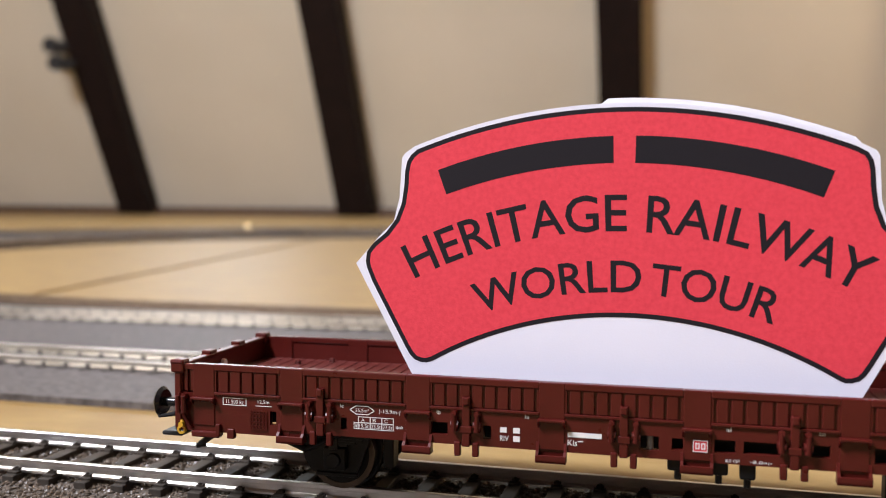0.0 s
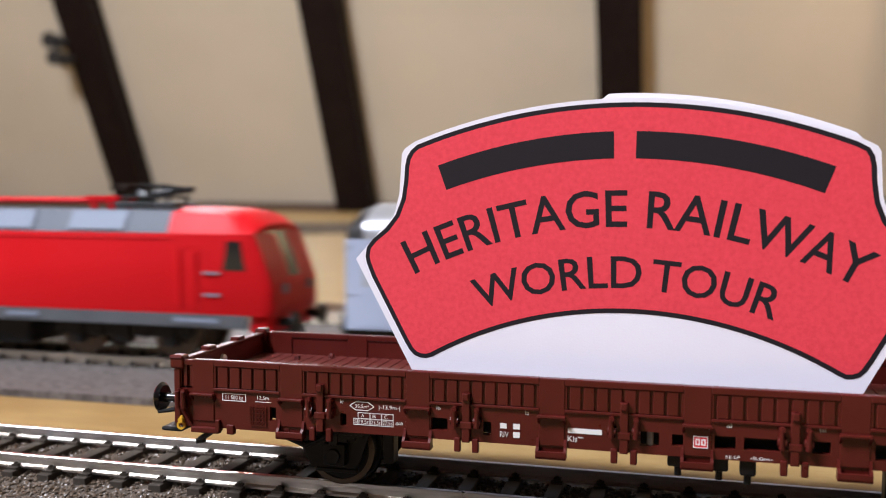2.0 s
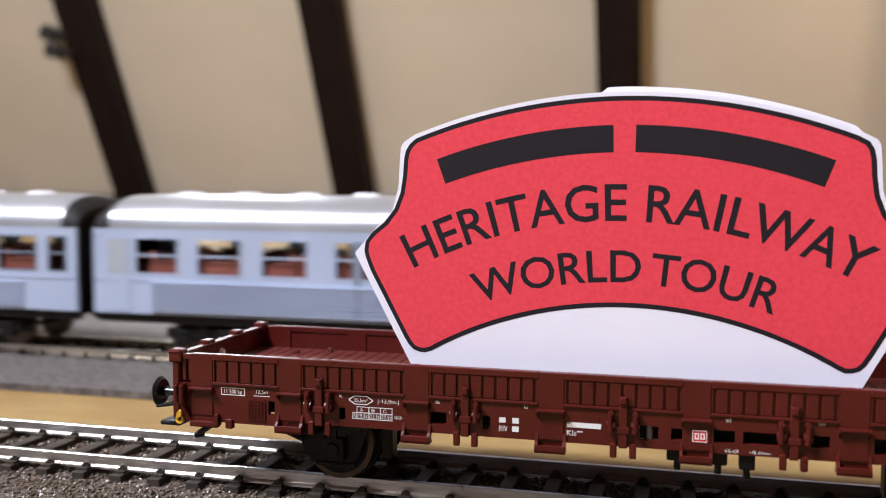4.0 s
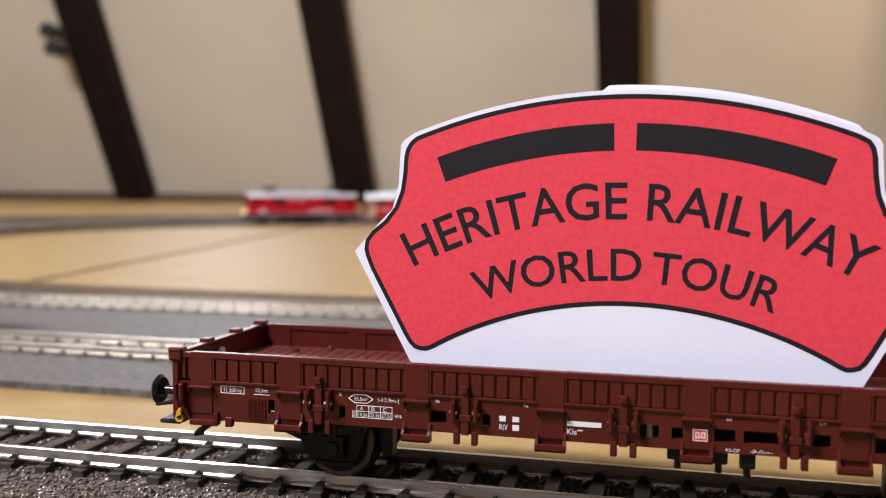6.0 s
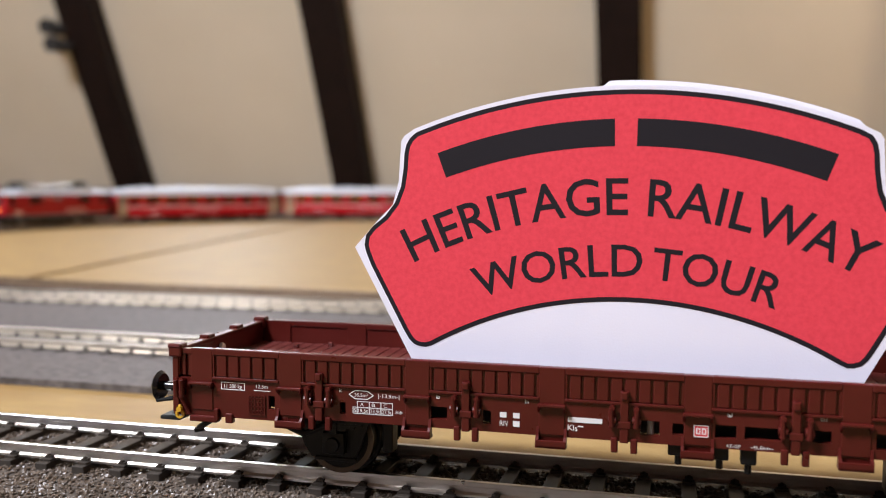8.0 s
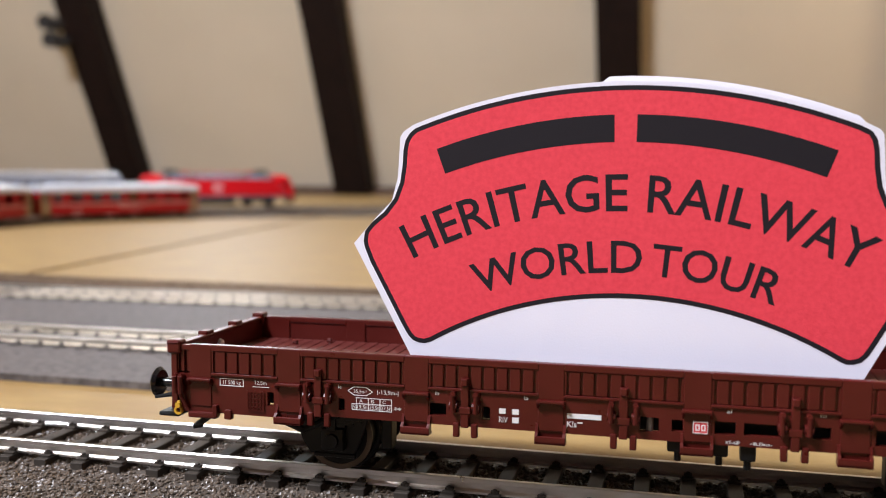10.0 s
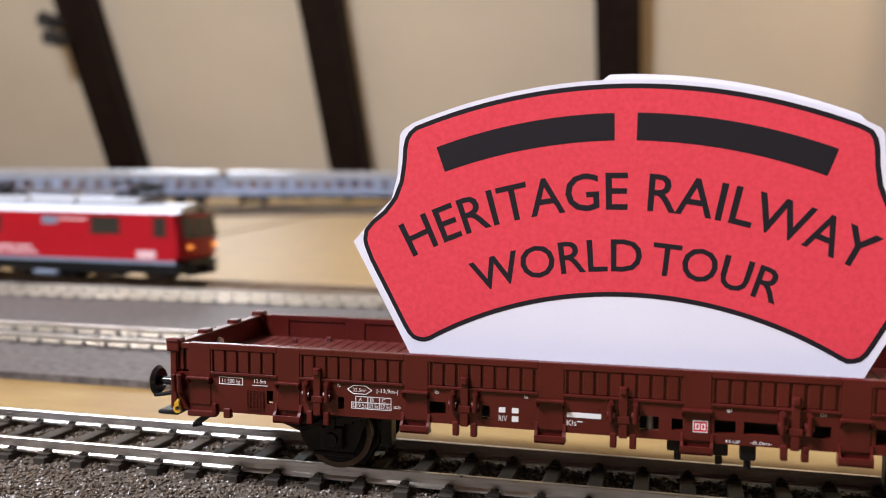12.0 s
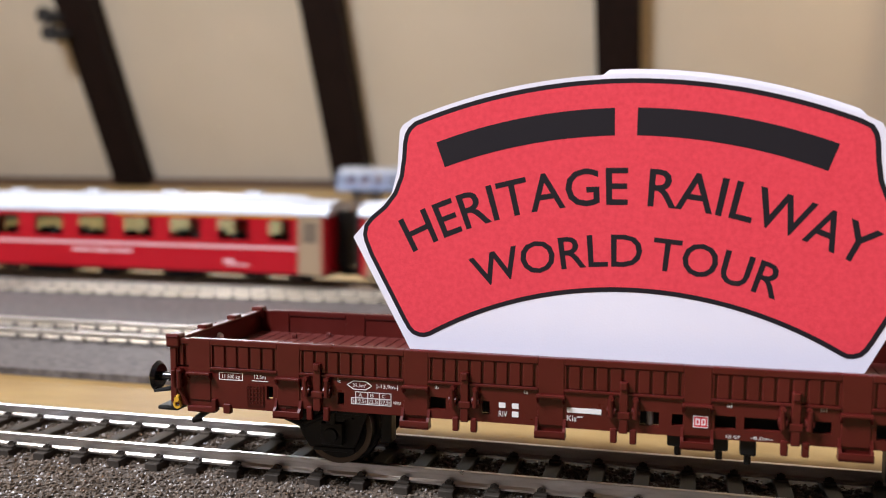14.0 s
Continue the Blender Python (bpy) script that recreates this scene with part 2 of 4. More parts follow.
def build_room():
    for name, side in (("layout_board_1", -1), ("layout_board_2", 1)):
        far = -2300 if side < 0 else 1500
        gap = 3.0 * side
        outline = [(far, -420), (joint_x(-420) + gap, -420), (joint_x(2150) + gap, 2150), (far, 2150)]
        bm = prism(bmesh.new(), outline if side < 0 else outline[::-1], "z", BOARD_Z - 12, BOARD_Z)
        setting(name, bm, PLY, "pale birch plywood layout board with a seam")
    setting("board_batten", B(-700, -200, -420, 2150, BOARD_Z - 40, BOARD_Z - 12.5), PLY, "timber batten under the board seam")
    top = 1750.0
    bm = bmesh.new()
    for x0, x1, z0, z1 in ((-2400, SKY_WEST, -900, top), (SKY_EAST, 1600, -900, top), (SKY_WEST, SKY_EAST, -900, SKY_LOW), (SKY_WEST, SKY_EAST, SKY_HIGH, top)):
        prism(bm, [(slope_y(z0), z0), (slope_y(z0) + 100, z0), (slope_y(z1) + 100, z1), (slope_y(z1), z1)], "x", x0, x1)
    setting("wall_north", bm, WALL, "sloping cream plastered attic wall with a skylight")
    skylight = tagged(new("window_1"), "small skylight with a white frame in the sloping wall", kind="structure")
    for x0, x1, z0, z1 in ((SKY_WEST, SKY_EAST, SKY_LOW, SKY_LOW + 20), (SKY_WEST, SKY_EAST, SKY_HIGH - 20, SKY_HIGH), (SKY_WEST, SKY_WEST + 20, SKY_LOW + 20, SKY_HIGH - 20), (SKY_EAST - 20, SKY_EAST, SKY_LOW + 20, SKY_HIGH - 20)):
        part("window_frame", prism(bmesh.new(), [(slope_y(z0) + 50, z0), (slope_y(z0) + 90, z0), (slope_y(z1) + 90, z1), (slope_y(z1) + 50, z1)], "x", x0 + 1, x1 - 1), CARD, skylight)
    setting("wall_west", B(-2500, -2401, -1800, 2700, -900, top), WALL, "plain cream attic wall")
    # east and south walls are out of view; dark brown here lowers the fill
    setting("wall_east", B(1601, 1700, -1800, 2700, -900, top), TRIM, "unseen closing wall, dark brown to cut bounce light")
    setting("wall_south", B(-2400, 1600, -1800, -1701, -900, top), TRIM, "unseen closing wall behind the camera, dark brown to cut bounce light")
    bm = bmesh.new()
    for x0, x1, y0, y1 in ((-2400, -1390, -1800, 1400), (-730, 1600, -1800, 1400), (-1390, -730, -1800, -1090), (-1390, -730, -510, 1400)):
        box(bm, x0, x1, y0, y1, top + 1, top + 80)
    setting("ceiling", bm, WALL, "flat cream attic ceiling with a skylight")
    setting("floor", B(-2400, 1600, -1800, 2700, -980, -901), TRIM, "brown timber floor")
    up = Vector((0, -1 / PITCH, 1)).normalized()
    for x in (-2095, -1445, -810, -137, 534, 1189):
        out = Vector((0, -up.z, up.y))
        bm = bmesh.new()
        ring = []
        for z in (-60.0, 1740.0):
            c = Vector((x, slope_y(z), z))
            ring.append([c + Vector((-47, 0, 0)) + out * d for d in (2, 60)] + [c + Vector((47, 0, 0)) + out * d for d in (60, 2)])
        loft(bm, ring)
        bmesh.ops.bevel(bm, geom=bm.edges[:], offset=3, segments=2, affect="EDGES")
        rafter = part("rafter", bm, BEAM)
        tagged(rafter, "dark stained timber rafter on the sloping wall", "rafter", "rafters")
    bm = B(-2400, 1600, 2151, 2185, BOARD_Z - 20, 16, bevel=2)
    setting("trim", bm, TRIM, "dark brown timber strip where board meets wall")
    skylight = tagged(new("window_2"), "skylight with a white frame in the ceiling", kind="structure")
    for x0, x1, y0, y1 in ((-1389, -731, -1089, -1060), (-1389, -731, -540, -511), (-1389, -1360, -1060, -540), (-760, -731, -1060, -540)):
        part("window_frame", B(x0, x1, y0, y1, top + 10, top + 60, bevel=3), CARD, skylight)


build_room()


# ---- tracks ----
def arc_path(cx, cy, r, clockwise):
    """Along a straight, round a half circle and back: clockwise from the near straight, else from the far one."""
    def f(s):
        if clockwise:
            if s < 0:
                return Vector((cx - s, cy - r))
            if s < math.pi * r:
                a = radians(270) - s / r
                return Vector((cx + r * math.cos(a), cy + r * math.sin(a)))
            return Vector((cx + s - math.pi * r, cy + r))
        if s < 0:
            return Vector((cx - s, cy + r))
        if s < math.pi * r:
            a = radians(90) + s / r
            return Vector((cx + r * math.cos(a), cy + r * math.sin(a)))
        return Vector((cx + s - math.pi * r, cy - r))
    return f


def outer_loop():
    """The long outer loop: near straight, a quarter circle, then an eased quarter to the far straight; by length."""
    pts = [(2.0, 0.095), (-0.36, 0.095)]
    for i in range(1, 241):
        a = radians(270 - 90 * i / 240)
        pts.append((-0.36 + 0.531 * math.cos(a), 0.626 + 0.531 * math.sin(a)))
    for i in range(1, 241):
        a = radians(180 - 90 * i / 240)
        x = -0.21 + 0.531 * math.cos(a)
        pts.append((x - 1.77 * max(0.0, -0.45 - x) ** 2, 0.626 + 0.531 * math.sin(a)))
    pts.append((3.0, 1.157))
    pts = np.array(pts)
    way = np.concatenate(([0], np.cumsum(np.hypot(*np.diff(pts, axis=0).T)))) - 2.21

    def f(s):
        return Vector((float(np.interp(s, way, pts[:, 0])), float(np.interp(s, way, pts[:, 1]))))
    return f


EXPRESS = outer_loop()
ALPINE = arc_path(-0.245, 0.6135, 0.3915, False)


def level(s):
    return 0.0


def climb(s):
    """The outer loop rises 4 mm towards the far side."""
    u = min(max((s - 0.25) / 1.0, 0.0), 1.0)
    return 0.004 * u * u * (3 - 2 * u)


def loop_b(s):
    """The siding between the two loops, its straight a little askew."""
    if s < 0:
        return Vector((-0.263, 0.184)) + Vector((1, 0.053)) * -s
    c, r = Vector((-0.263 - 0.053 * 0.42, 0.184 + 0.42)), 0.42
    a = radians(270) + math.atan(0.053) - s / r
    return c + r * Vector((math.cos(a), math.sin(a)))


RAIL = [(-1.1, -2.3), (1.1, -2.3), (1.1, -1.95), (0.35, -1.7), (0.35, -0.85), (0.48, -0.75), (0.48, -0.08), (0.4, 0), (-0.4, 0), (-0.48, -0.08), (-0.48, -0.75), (-0.35, -0.85), (-0.35, -1.7), (-1.1, -1.95)]


def rail_mesh(f, s0, s1, step, side, profile, rise=level):
    n = max(1, int(round((s1 - s0) / step)))
    rings = []
    for i in range(n + 1):
        s = s0 + (s1 - s0) * i / n
        d = (f(s + 0.001) - f(s - 0.001)).normalized()
        c = f(s) * 1000
        nrm = Vector((-d.y, d.x))
        rings.append([(*(c + nrm * (side + p[0])), p[1] + rise(s) * 1000) for p in profile])
    return loft(bmesh.new(), rings)


def sleeper_mesh(half, width, top, deep, chair, gauge, k=1.0):
    bm = bmesh.new()
    box(bm, -width / 2, width / 2, -half, half, top - deep, top, bevel=0.18)
    if chair:
        for y in (-gauge, gauge):
            for s in (-1, 1):
                box(bm, -1.25 * k, 1.25 * k, y + s * 0.75, y + s * (0.75 + 2.15 * k), top - 0.1, top + 0.35)
                box(bm, -0.8 * k, 0.8 * k, y + s * 0.55, y + s * (0.55 + 1.15 * k), top + 0.3, top + 0.75)
                rod(bm, (0, y + s * (0.5 + 0.85 * k), top), (0, y + s * (0.5 + 0.85 * k), top + 1.05), 0.36, n=6)
    return bm


def track(label, f, s0, s1, gauge, rail_mat, sleeper_mat, near, half=12.3, pitch=7.43, profile=RAIL, width=2.5, chairs=True, k=1.0, rise=level):
    base = thing("railway_track", label, "track", "tracks on the board")
    for side in (-gauge, gauge):
        part("rail", rail_mesh(f, s0, s1, 0.012, side, profile, rise), rail_mat, base, smooth=False)
    top = -2.3
    one = part("sleeper", sleeper_mesh(half, width, top, 1.9, chairs, gauge, k), sleeper_mat, base)
    rest = bmesh.new()
    s, used = s0 + 0.004, 0
    while s < s1:
        d = f(s + 0.001) - f(s - 0.001)
        m = Matrix.Translation((*f(s), rise(s))) @ Matrix.Rotation(math.atan2(d.y, d.x), 4, "Z")
        if near[0] < s < near[1]:
            if used == 0:
                one.matrix_basis = m
            else:
                again(one, m, base)
            used += 1
        else:
            k0 = Matrix.Translation((*(f(s) * 1000), 0)) @ Matrix.Rotation(math.atan2(d.y, d.x), 4, "Z")
            deep = 1.9 + rise(s) * 1000
            bmesh.ops.create_cube(rest, size=1.0, matrix=k0 @ Matrix.Translation((0, 0, top + rise(s) * 1000 - deep / 2)) @ Matrix.Diagonal((width, half * 2, deep, 1)))
        s += pitch / 1000
    if rest.verts:
        tagged(part("sleeper_run", rest, sleeper_mat, base), kind="stuff")
    else:
        rest.free()
    return base


def build_mat():
    """Grey underlay below the loops: between the outer and inner edge, then straight to the far end."""
    bm = bmesh.new()
    outer, inner = [], []
    outer.append((900, 49))
    inner.append((900, 244))
    for i in range(0, 61):
        a = radians(270 - 180 * i / 60)
        s = 1.92 * i / 60
        p, d = EXPRESS(s), EXPRESS(s + 0.01) - EXPRESS(s - 0.01)
        d.normalize()
        outer.append((p.x * 1000 - d.y * 46, p.y * 1000 + d.x * 46))
        inner.append((-245 + 372 * math.cos(a), 613.5 + 372 * math.sin(a)))
    outer.append((900, 1203))
    inner.append((900, 985))
    for h in (BOARD_Z + 0.05, -2.7):
        for a, b in zip(outer, inner):
            bm.verts.new((*a, h)), bm.verts.new((*b, h))
    bm.verts.ensure_lookup_table()
    n = len(outer)
    v = bm.verts
    for i in range(n - 1):
        k = 2 * i
        m = 2 * n + k
        bm.faces.new((v[k], v[k + 2], v[k + 3], v[k + 1]))
        bm.faces.new((v[m], v[m + 1], v[m + 3], v[m + 2]))
        bm.faces.new((v[k], v[m], v[m + 2], v[k + 2]))
        bm.faces.new((v[k + 1], v[k + 3], v[m + 3], v[m + 1]))
    bmesh.ops.recalc_face_normals(bm, faces=bm.faces[:])
    ob = part("track_underlay", bm, MAT)
    tagged(ob, "speckled grey foam underlay beneath the looping tracks", kind="structure")


def build_gravel():
    bed = bmesh.new()
    prism(bed, [(-60, BOARD_Z + 0.05), (15.5, BOARD_Z + 0.05), (12.0, -3.6), (-12, -3.6), (-60, -4.0)], "x", -700, 700)
    ob = part("ballast_bed", bed, GROUND)
    tagged(ob, "dark brown ballast bed under the siding", "ballast")
    rng = np.random.default_rng(5)
    ico = bmesh.new()
    bmesh.ops.create_icosphere(ico, subdivisions=1, radius=1.0)
    base = np.array([v.co[:] for v in ico.verts])
    tris = np.array([[v.index for v in f.verts] for f in ico.faces])
    ico.free()
    spots = []
    for x0, x1, y0, y1, step in ((-170, 60, -9.0, 9.5, 0.68), (-130, 30, -36, -9.0, 0.64), (30, 60, -24, -9, 0.8), (-330, -170, -22, 13.5, 1.2), (-170, -50, 9.5, 13.2, 0.75)):
        xs, ys = np.meshgrid(np.arange(x0, x1, step), np.arange(y0, y1, step))
        p = np.stack([xs.ravel(), ys.ravel()], 1)
        spots.append(p + rng.uniform(-0.42, 0.42, p.shape) * step)
    p = np.concatenate(spots)
    n = len(p)
    size = rng.uniform(0.24, 0.52, n)
    jitter = 1 + rng.uniform(-0.42, 0.38, (n, len(base), 1))
    squash = np.stack([rng.uniform(0.8, 1.25, n), rng.uniform(0.8, 1.25, n), rng.uniform(0.6, 1.0, n)], 1)
    lift = np.where(np.abs(p[:, 1]) < 9.5, -3.55, -3.75) + rng.uniform(-0.2, 0.3, n)
    verts = base[None] * jitter * (size[:, None] * squash)[:, None, :] + np.concatenate([p, lift[:, None]], 1)[:, None, :]
    faces = (tris[None] + (np.arange(n) * len(base))[:, None, None]).reshape(-1, 3)
    me = bpy.data.meshes.new("ballast_stones")
    me.from_pydata((verts.reshape(-1, 3) * 0.001).tolist(), [], faces.tolist())
    me.materials.append(GRAVEL)
    ob = new("ballast_stones", me)
    tagged(ob, "loose brown and grey ballast grains round the siding", "ballast", kind="stuff")


def vary_by_island(m, dark, light):
    nt = m.node_tree
    geo = nt.nodes.new("ShaderNodeNewGeometry")
    ramp = nt.nodes.new("ShaderNodeValToRGB")
    ramp.color_ramp.elements[0].color, ramp.color_ramp.elements[1].color = (*dark, 1), (*light, 1)
    nt.links.new(geo.outputs["Random Per Island"], ramp.inputs[0])
    nt.links.new(ramp.outputs[0], nt.nodes["Principled BSDF"].inputs["Base Color"])


vary_by_island(GRAVEL, (0.062, 0.043, 0.029), (0.145, 0.107, 0.078))
build_mat()
build_gravel()
track("bright rails on dark brown sleepers under the flat wagon", lambda s: Vector((s, 0)), -0.7, 0.6, 8.7, NICKEL, SLEEPER, (-0.26, 0.12), k=0.8)
track("outer loop of bright rails on grey underlay", EXPRESS, -0.9, 2.9, 8.7, DULL_RAIL, MAT, (-0.25, 0.24), k=0.6, rise=climb)
track("middle loop of bright rails on grey underlay", loop_b, -0.7, 1.32, 8.7, DULL_RAIL, MAT, (-0.3, 0.15), k=0.6)
NARROW = [(p[0] * 0.7, p[1]) for p in RAIL]
track("narrow inner loop of brown rails along the underlay edge", ALPINE, -0.9, 2.0, 6.2, RUST, SLEEPER, (0.9, 1.5), half=11.0, pitch=6.0, profile=NARROW, width=2.0, chairs=False)


# ---- flat wagon ----
def side_words(parent, text, x0, x1, z0, cap, y=-16.56):
    return part("lettering", word_mesh(text, cap, lambda a, b: (x0 + a, y, z0 + b), x1 - x0), PRINT_WHITE, parent)


def bar(parent, x0, x1, z0, z1, mat=None, y=-16.56, name="lettering_bar"):
    return part(name, B(x0, x1, y, y + 0.05, z0, z1), mat or PRINT_WHITE, parent)


def frame_bars(bm, x0, x1, z0, z1, w, y=-16.56):
    for a in ((x0, x1, z0, z0 + w), (x0, x1, z1 - w, z1), (x0, x0 + w, z0 + w, z1 - w), (x1 - w, x1, z0 + w, z1 - w)):
        box(bm, a[0], a[1], y, y + 0.05, a[2], a[3])
    return bm


HOLES = [(-55.8, -54.7, 11.4, 13.6), (-43.7, -42.7, 11.5, 13.4), (-28.9, -26.3, 11.8, 13.7), (-20.7, -19.5, 11.6, 13.6), (2.6, 5.3, 11.6, 13.7), (7.1, 9.6, 11.9, 13.6), (13.0, 15.9, 11.9, 13.8), (17.0, 22.0, 12.0, 13.8), (26.1, 28.5, 12.2, 13.9), (34.2, 38.6, 11.8, 14.0), (54.7, 55.8, 11.4, 13.6)]
FLATS = [-52.0, -31.0, -10.3, 10.6, 31.6, 52.4]
STAKES = [-47.0, -23.3, 0.3, 23.8, 47.4]


def build_wagon():
    wagon = thing("flat_wagon", "oxide brown model flat wagon with low drop sides on rails", "railway wagon")
    body_low = 10.4
    for s in (-1, 1):
        def Y(a, b):
            return (s * a, s * b) if s > 0 else (-b, -a)
        # sole bar with its openings
        part("sole_bar", pierced(-72.4, 72.4, 9.6, 15.9, HOLES + [(-52.5, 52.5, 9.6, body_low)], *sorted((s * 15.3, s * 16.3))), WAGON, wagon)
        # drop sides between the flat pockets
        cuts = [-67.5] + FLATS + [67.5]
        for a, b in zip(cuts, cuts[1:]):
            a, b = a + 1.9, b - 1.9
            bm = bmesh.new()
            box(bm, a, b, *sorted((s * 15.3, s * 16.05)), 16.2, 20.6)
            box(bm, a, b, *sorted((s * 15.1, s * 16.5)), 19.7, 20.75, bevel=0.15)
            n = round((b - a - 0.9) / 2.08)
            box(bm, a, a + 0.35, *sorted((s * 15.8, s * 16.35)), 16.2, 19.8, bevel=0.06)
            box(bm, b - 0.35, b, *sorted((s * 15.8, s * 16.35)), 16.2, 19.8, bevel=0.06)
            step = (b - a - 1.1) / n
            for i in range(n):
                rx = a + 0.55 + step * (i + 0.5)
                box(bm, rx - step / 2 + 0.18, rx + step / 2 - 0.18, *sorted((s * 15.8, s * 16.38)), 16.2, 19.8, bevel=0.16)
            part("drop_side", bm, WAGON, wagon)
            part("ledge", B(a, b, *sorted((s * 16.2, s * 16.62)), 15.75, 16.2, bevel=0.1), WAGON, wagon)
        for fx in FLATS + [-67.5, 67.5]:
            bm = bmesh.new()
            box(bm, fx - 1.93, fx + 1.93, *sorted((s * 15.1, s * 16.47)), 10.6, 20.72, bevel=0.12)
            box(bm, fx - 2.1, fx + 2.1, *sorted((s * 16.2, s * 17.25)), 14.85, 15.3, bevel=0.12)
            for e in (-1, 1):
                prism(bm, [(s * 16.3, 15.0), (s * 17.4, 15.0), (s * 17.3, 14.7), (s * 16.3, 13.9)], "x", *sorted((fx + e * 2.08, fx + e * 1.7)))
            part("panel_joint", bm, WAGON, wagon)
            if abs(fx) > 60:
                continue
            bm = bmesh.new()
            box(bm, fx - 2.3, fx + 2.3, *sorted((s * 15.6, s * 17.5)), 8.8, 9.25, bevel=0.12)
            box(bm, fx - 2.3, fx + 2.3, *sorted((s * 17.1, s * 17.5)), 8.85, 10.0, bevel=0.12)
            for e in (-1, 1):
                prism(bm, [(s * 16.0, 9.0), (s * 17.45, 9.0), (s * 17.45, 10.0), (s * 16.9, 10.5), (s * 16.45, 11.7), (s * 16.0, 11.7)], "x", *sorted((fx + e * 2.28, fx + e * 1.85)))
            box(bm, fx - 2.0, fx + 2.0, *sorted((s * 15.6, s * 16.2)), 9.5, 11.0)
            part("stake_bracket", bm, WAGON, wagon)
        for px in STAKES:
            bm = bmesh.new()
            box(bm, px - 0.62, px + 0.62, *sorted((s * 16.2, s * 17.0)), 10.3, 17.9, bevel=0.15)
            box(bm, px - 0.5, px + 0.5, *sorted((s * 16.4, s * 17.35)), 16.7, 17.9, bevel=0.2)
            box(bm, px - 0.95, px + 0.95, *sorted((s * 16.2, s * 17.1)), 12.4, 13.5, bevel=0.15)
            part("stake", bm, WAGON, wagon)
            for e in (-1, 1):
                bm = bmesh.new()
                lx = px + e * 1.75
                rod(bm, (lx, s * 17.1, 12.7), (lx + 0.1 * e, s * 17.35, 15.5), 0.48, 0.36, 10)
                rod(bm, (lx, s * 16.3, 15.3), (lx, s * 17.6, 15.5), 0.5, 0.4, 10)
                rod(bm, (lx - 0.6, s * 16.8, 13.6), (lx + 0.6, s * 16.8, 13.6), 0.65, n=10)
                box(bm, lx - 0.45, lx + 0.45, *sorted((s * 16.2, s * 17.0)), 12.5, 13.2, bevel=0.12)
                part("side_latch", bm, WAGON, wagon)
                part("latch_foot", B(px + e * 1.4 - 0.5, px + e * 1.4 + 0.5, *sorted((s * 15.7, s * 16.7)), 8.7, 10.9, bevel=0.2), WAGON, wagon)
    # ends
    for e in (-1, 1):
        bm = bmesh.new()
        box(bm, *sorted((e * 71.5, e * 72.5)), -15.6, 15.6, 13.8, 20.3, bevel=0.12)
        box(bm, *sorted((e * 71.3, e * 72.7)), -15.6, 15.6, 19.9, 20.6, bevel=0.15)
        for y in (-12.6, -6.4, 0, 6.4, 12.6):
            box(bm, *sorted((e * 72.3, e * 73.1)), y - 0.6, y + 0.6, 13.8, 20.6, bevel=0.12)
        part("end_wall", bm, WAGON, wagon)
        for y in (-5.5, 5.5):
            part("end_cap", box(bmesh.new(), *sorted((e * 71.4, e * 73.2)), y - 1.3, y + 1.3, 20.3, 21.2, bevel=0.25), WAGON, wagon)
        part("headstock", B(*sorted((e * 71.0, e * 72.8)), -16.2, 16.2, 9.6, 14.0, bevel=0.15), WAGON, wagon)
        for s in (-1, 1):
            bm = bmesh.new()
            box(bm, *sorted((e * 70.9, e * 73.3)), *sorted((s * 14.6, s * 16.9)), 19.1, 21.3, bevel=0.35)
            box(bm, *sorted((e * 71.6, e * 72.7)), *sorted((s * 15.0, s * 16.6)), 10, 19.2, bevel=0.15)
            rod(bm, (e * 71.2, s * 16.6, 20.9), (e * 73.2, s * 16.6, 20.9), 0.42, n=8)
            part("corner_post", bm, WAGON, wagon)
            # small ribbed corner panel and lever
            bm = bmesh.new()
            box(bm, *sorted((e * 69.4, e * 72.2)), *sorted((s * 15.4, s * 15.9)), 16.2, 19.9)
            for q in (69.6, 70.7, 71.7):
                box(bm, *sorted((e * (q - 0.28), e * (q + 0.28))), *sorted((s * 15.8, s * 16.35)), 16.2, 19.9, bevel=0.08)
            box(bm, *sorted((e * 69.0, e * 72.4)), *sorted((s * 15.4, s * 16.5)), 19.7, 20.6, bevel=0.12)
            part("corner_panel", bm, WAGON, wagon)
            bm = bmesh.new()
            for q in (71.7, 70.7):
                rod(bm, (e * q, s * 17.1, 12.7), (e * q, s * 17.4, 15.5), 0.5, 0.4, 10)
                rod(bm, (e * q, s * 16.2, 15.3), (e * q, s * 17.5, 15.5), 0.5, 0.42, 10)
            rod(bm, (e * 71.9, s * 16.8, 13.5), (e * 70.5, s * 16.8, 13.5), 0.62, n=10)
            rod(bm, (e * 71.1, s * 17.1, 12.9), (e * 69.6, s * 16.6, 9.9), 0.34, 0.25, 8)
            part("release_lever", bm, WAGON, wagon)
            bm = bmesh.new()
            box(bm, *sorted((e * 64.6, e * 69.6)), *sorted((s * 15.6, s * 16.9)), 8.7, 9.7, bevel=0.2)
            box(bm, *sorted((e * 64.4, e * 65.2)), *sorted((s * 15.6, s * 17.0)), 9.0, 11.0, bevel=0.15)
            box(bm, *sorted((e * 62.0, e * 63.3)), *sorted((s * 15.6, s * 16.7)), 8.7, 10.3, bevel=0.2)
            box(bm, *sorted((e * 65.4, e * 69.4)), *sorted((s * 16.2, s * 16.9)), 14.6, 15.0, bevel=0.1)
            part("corner_step", bm, WAGON, wagon)
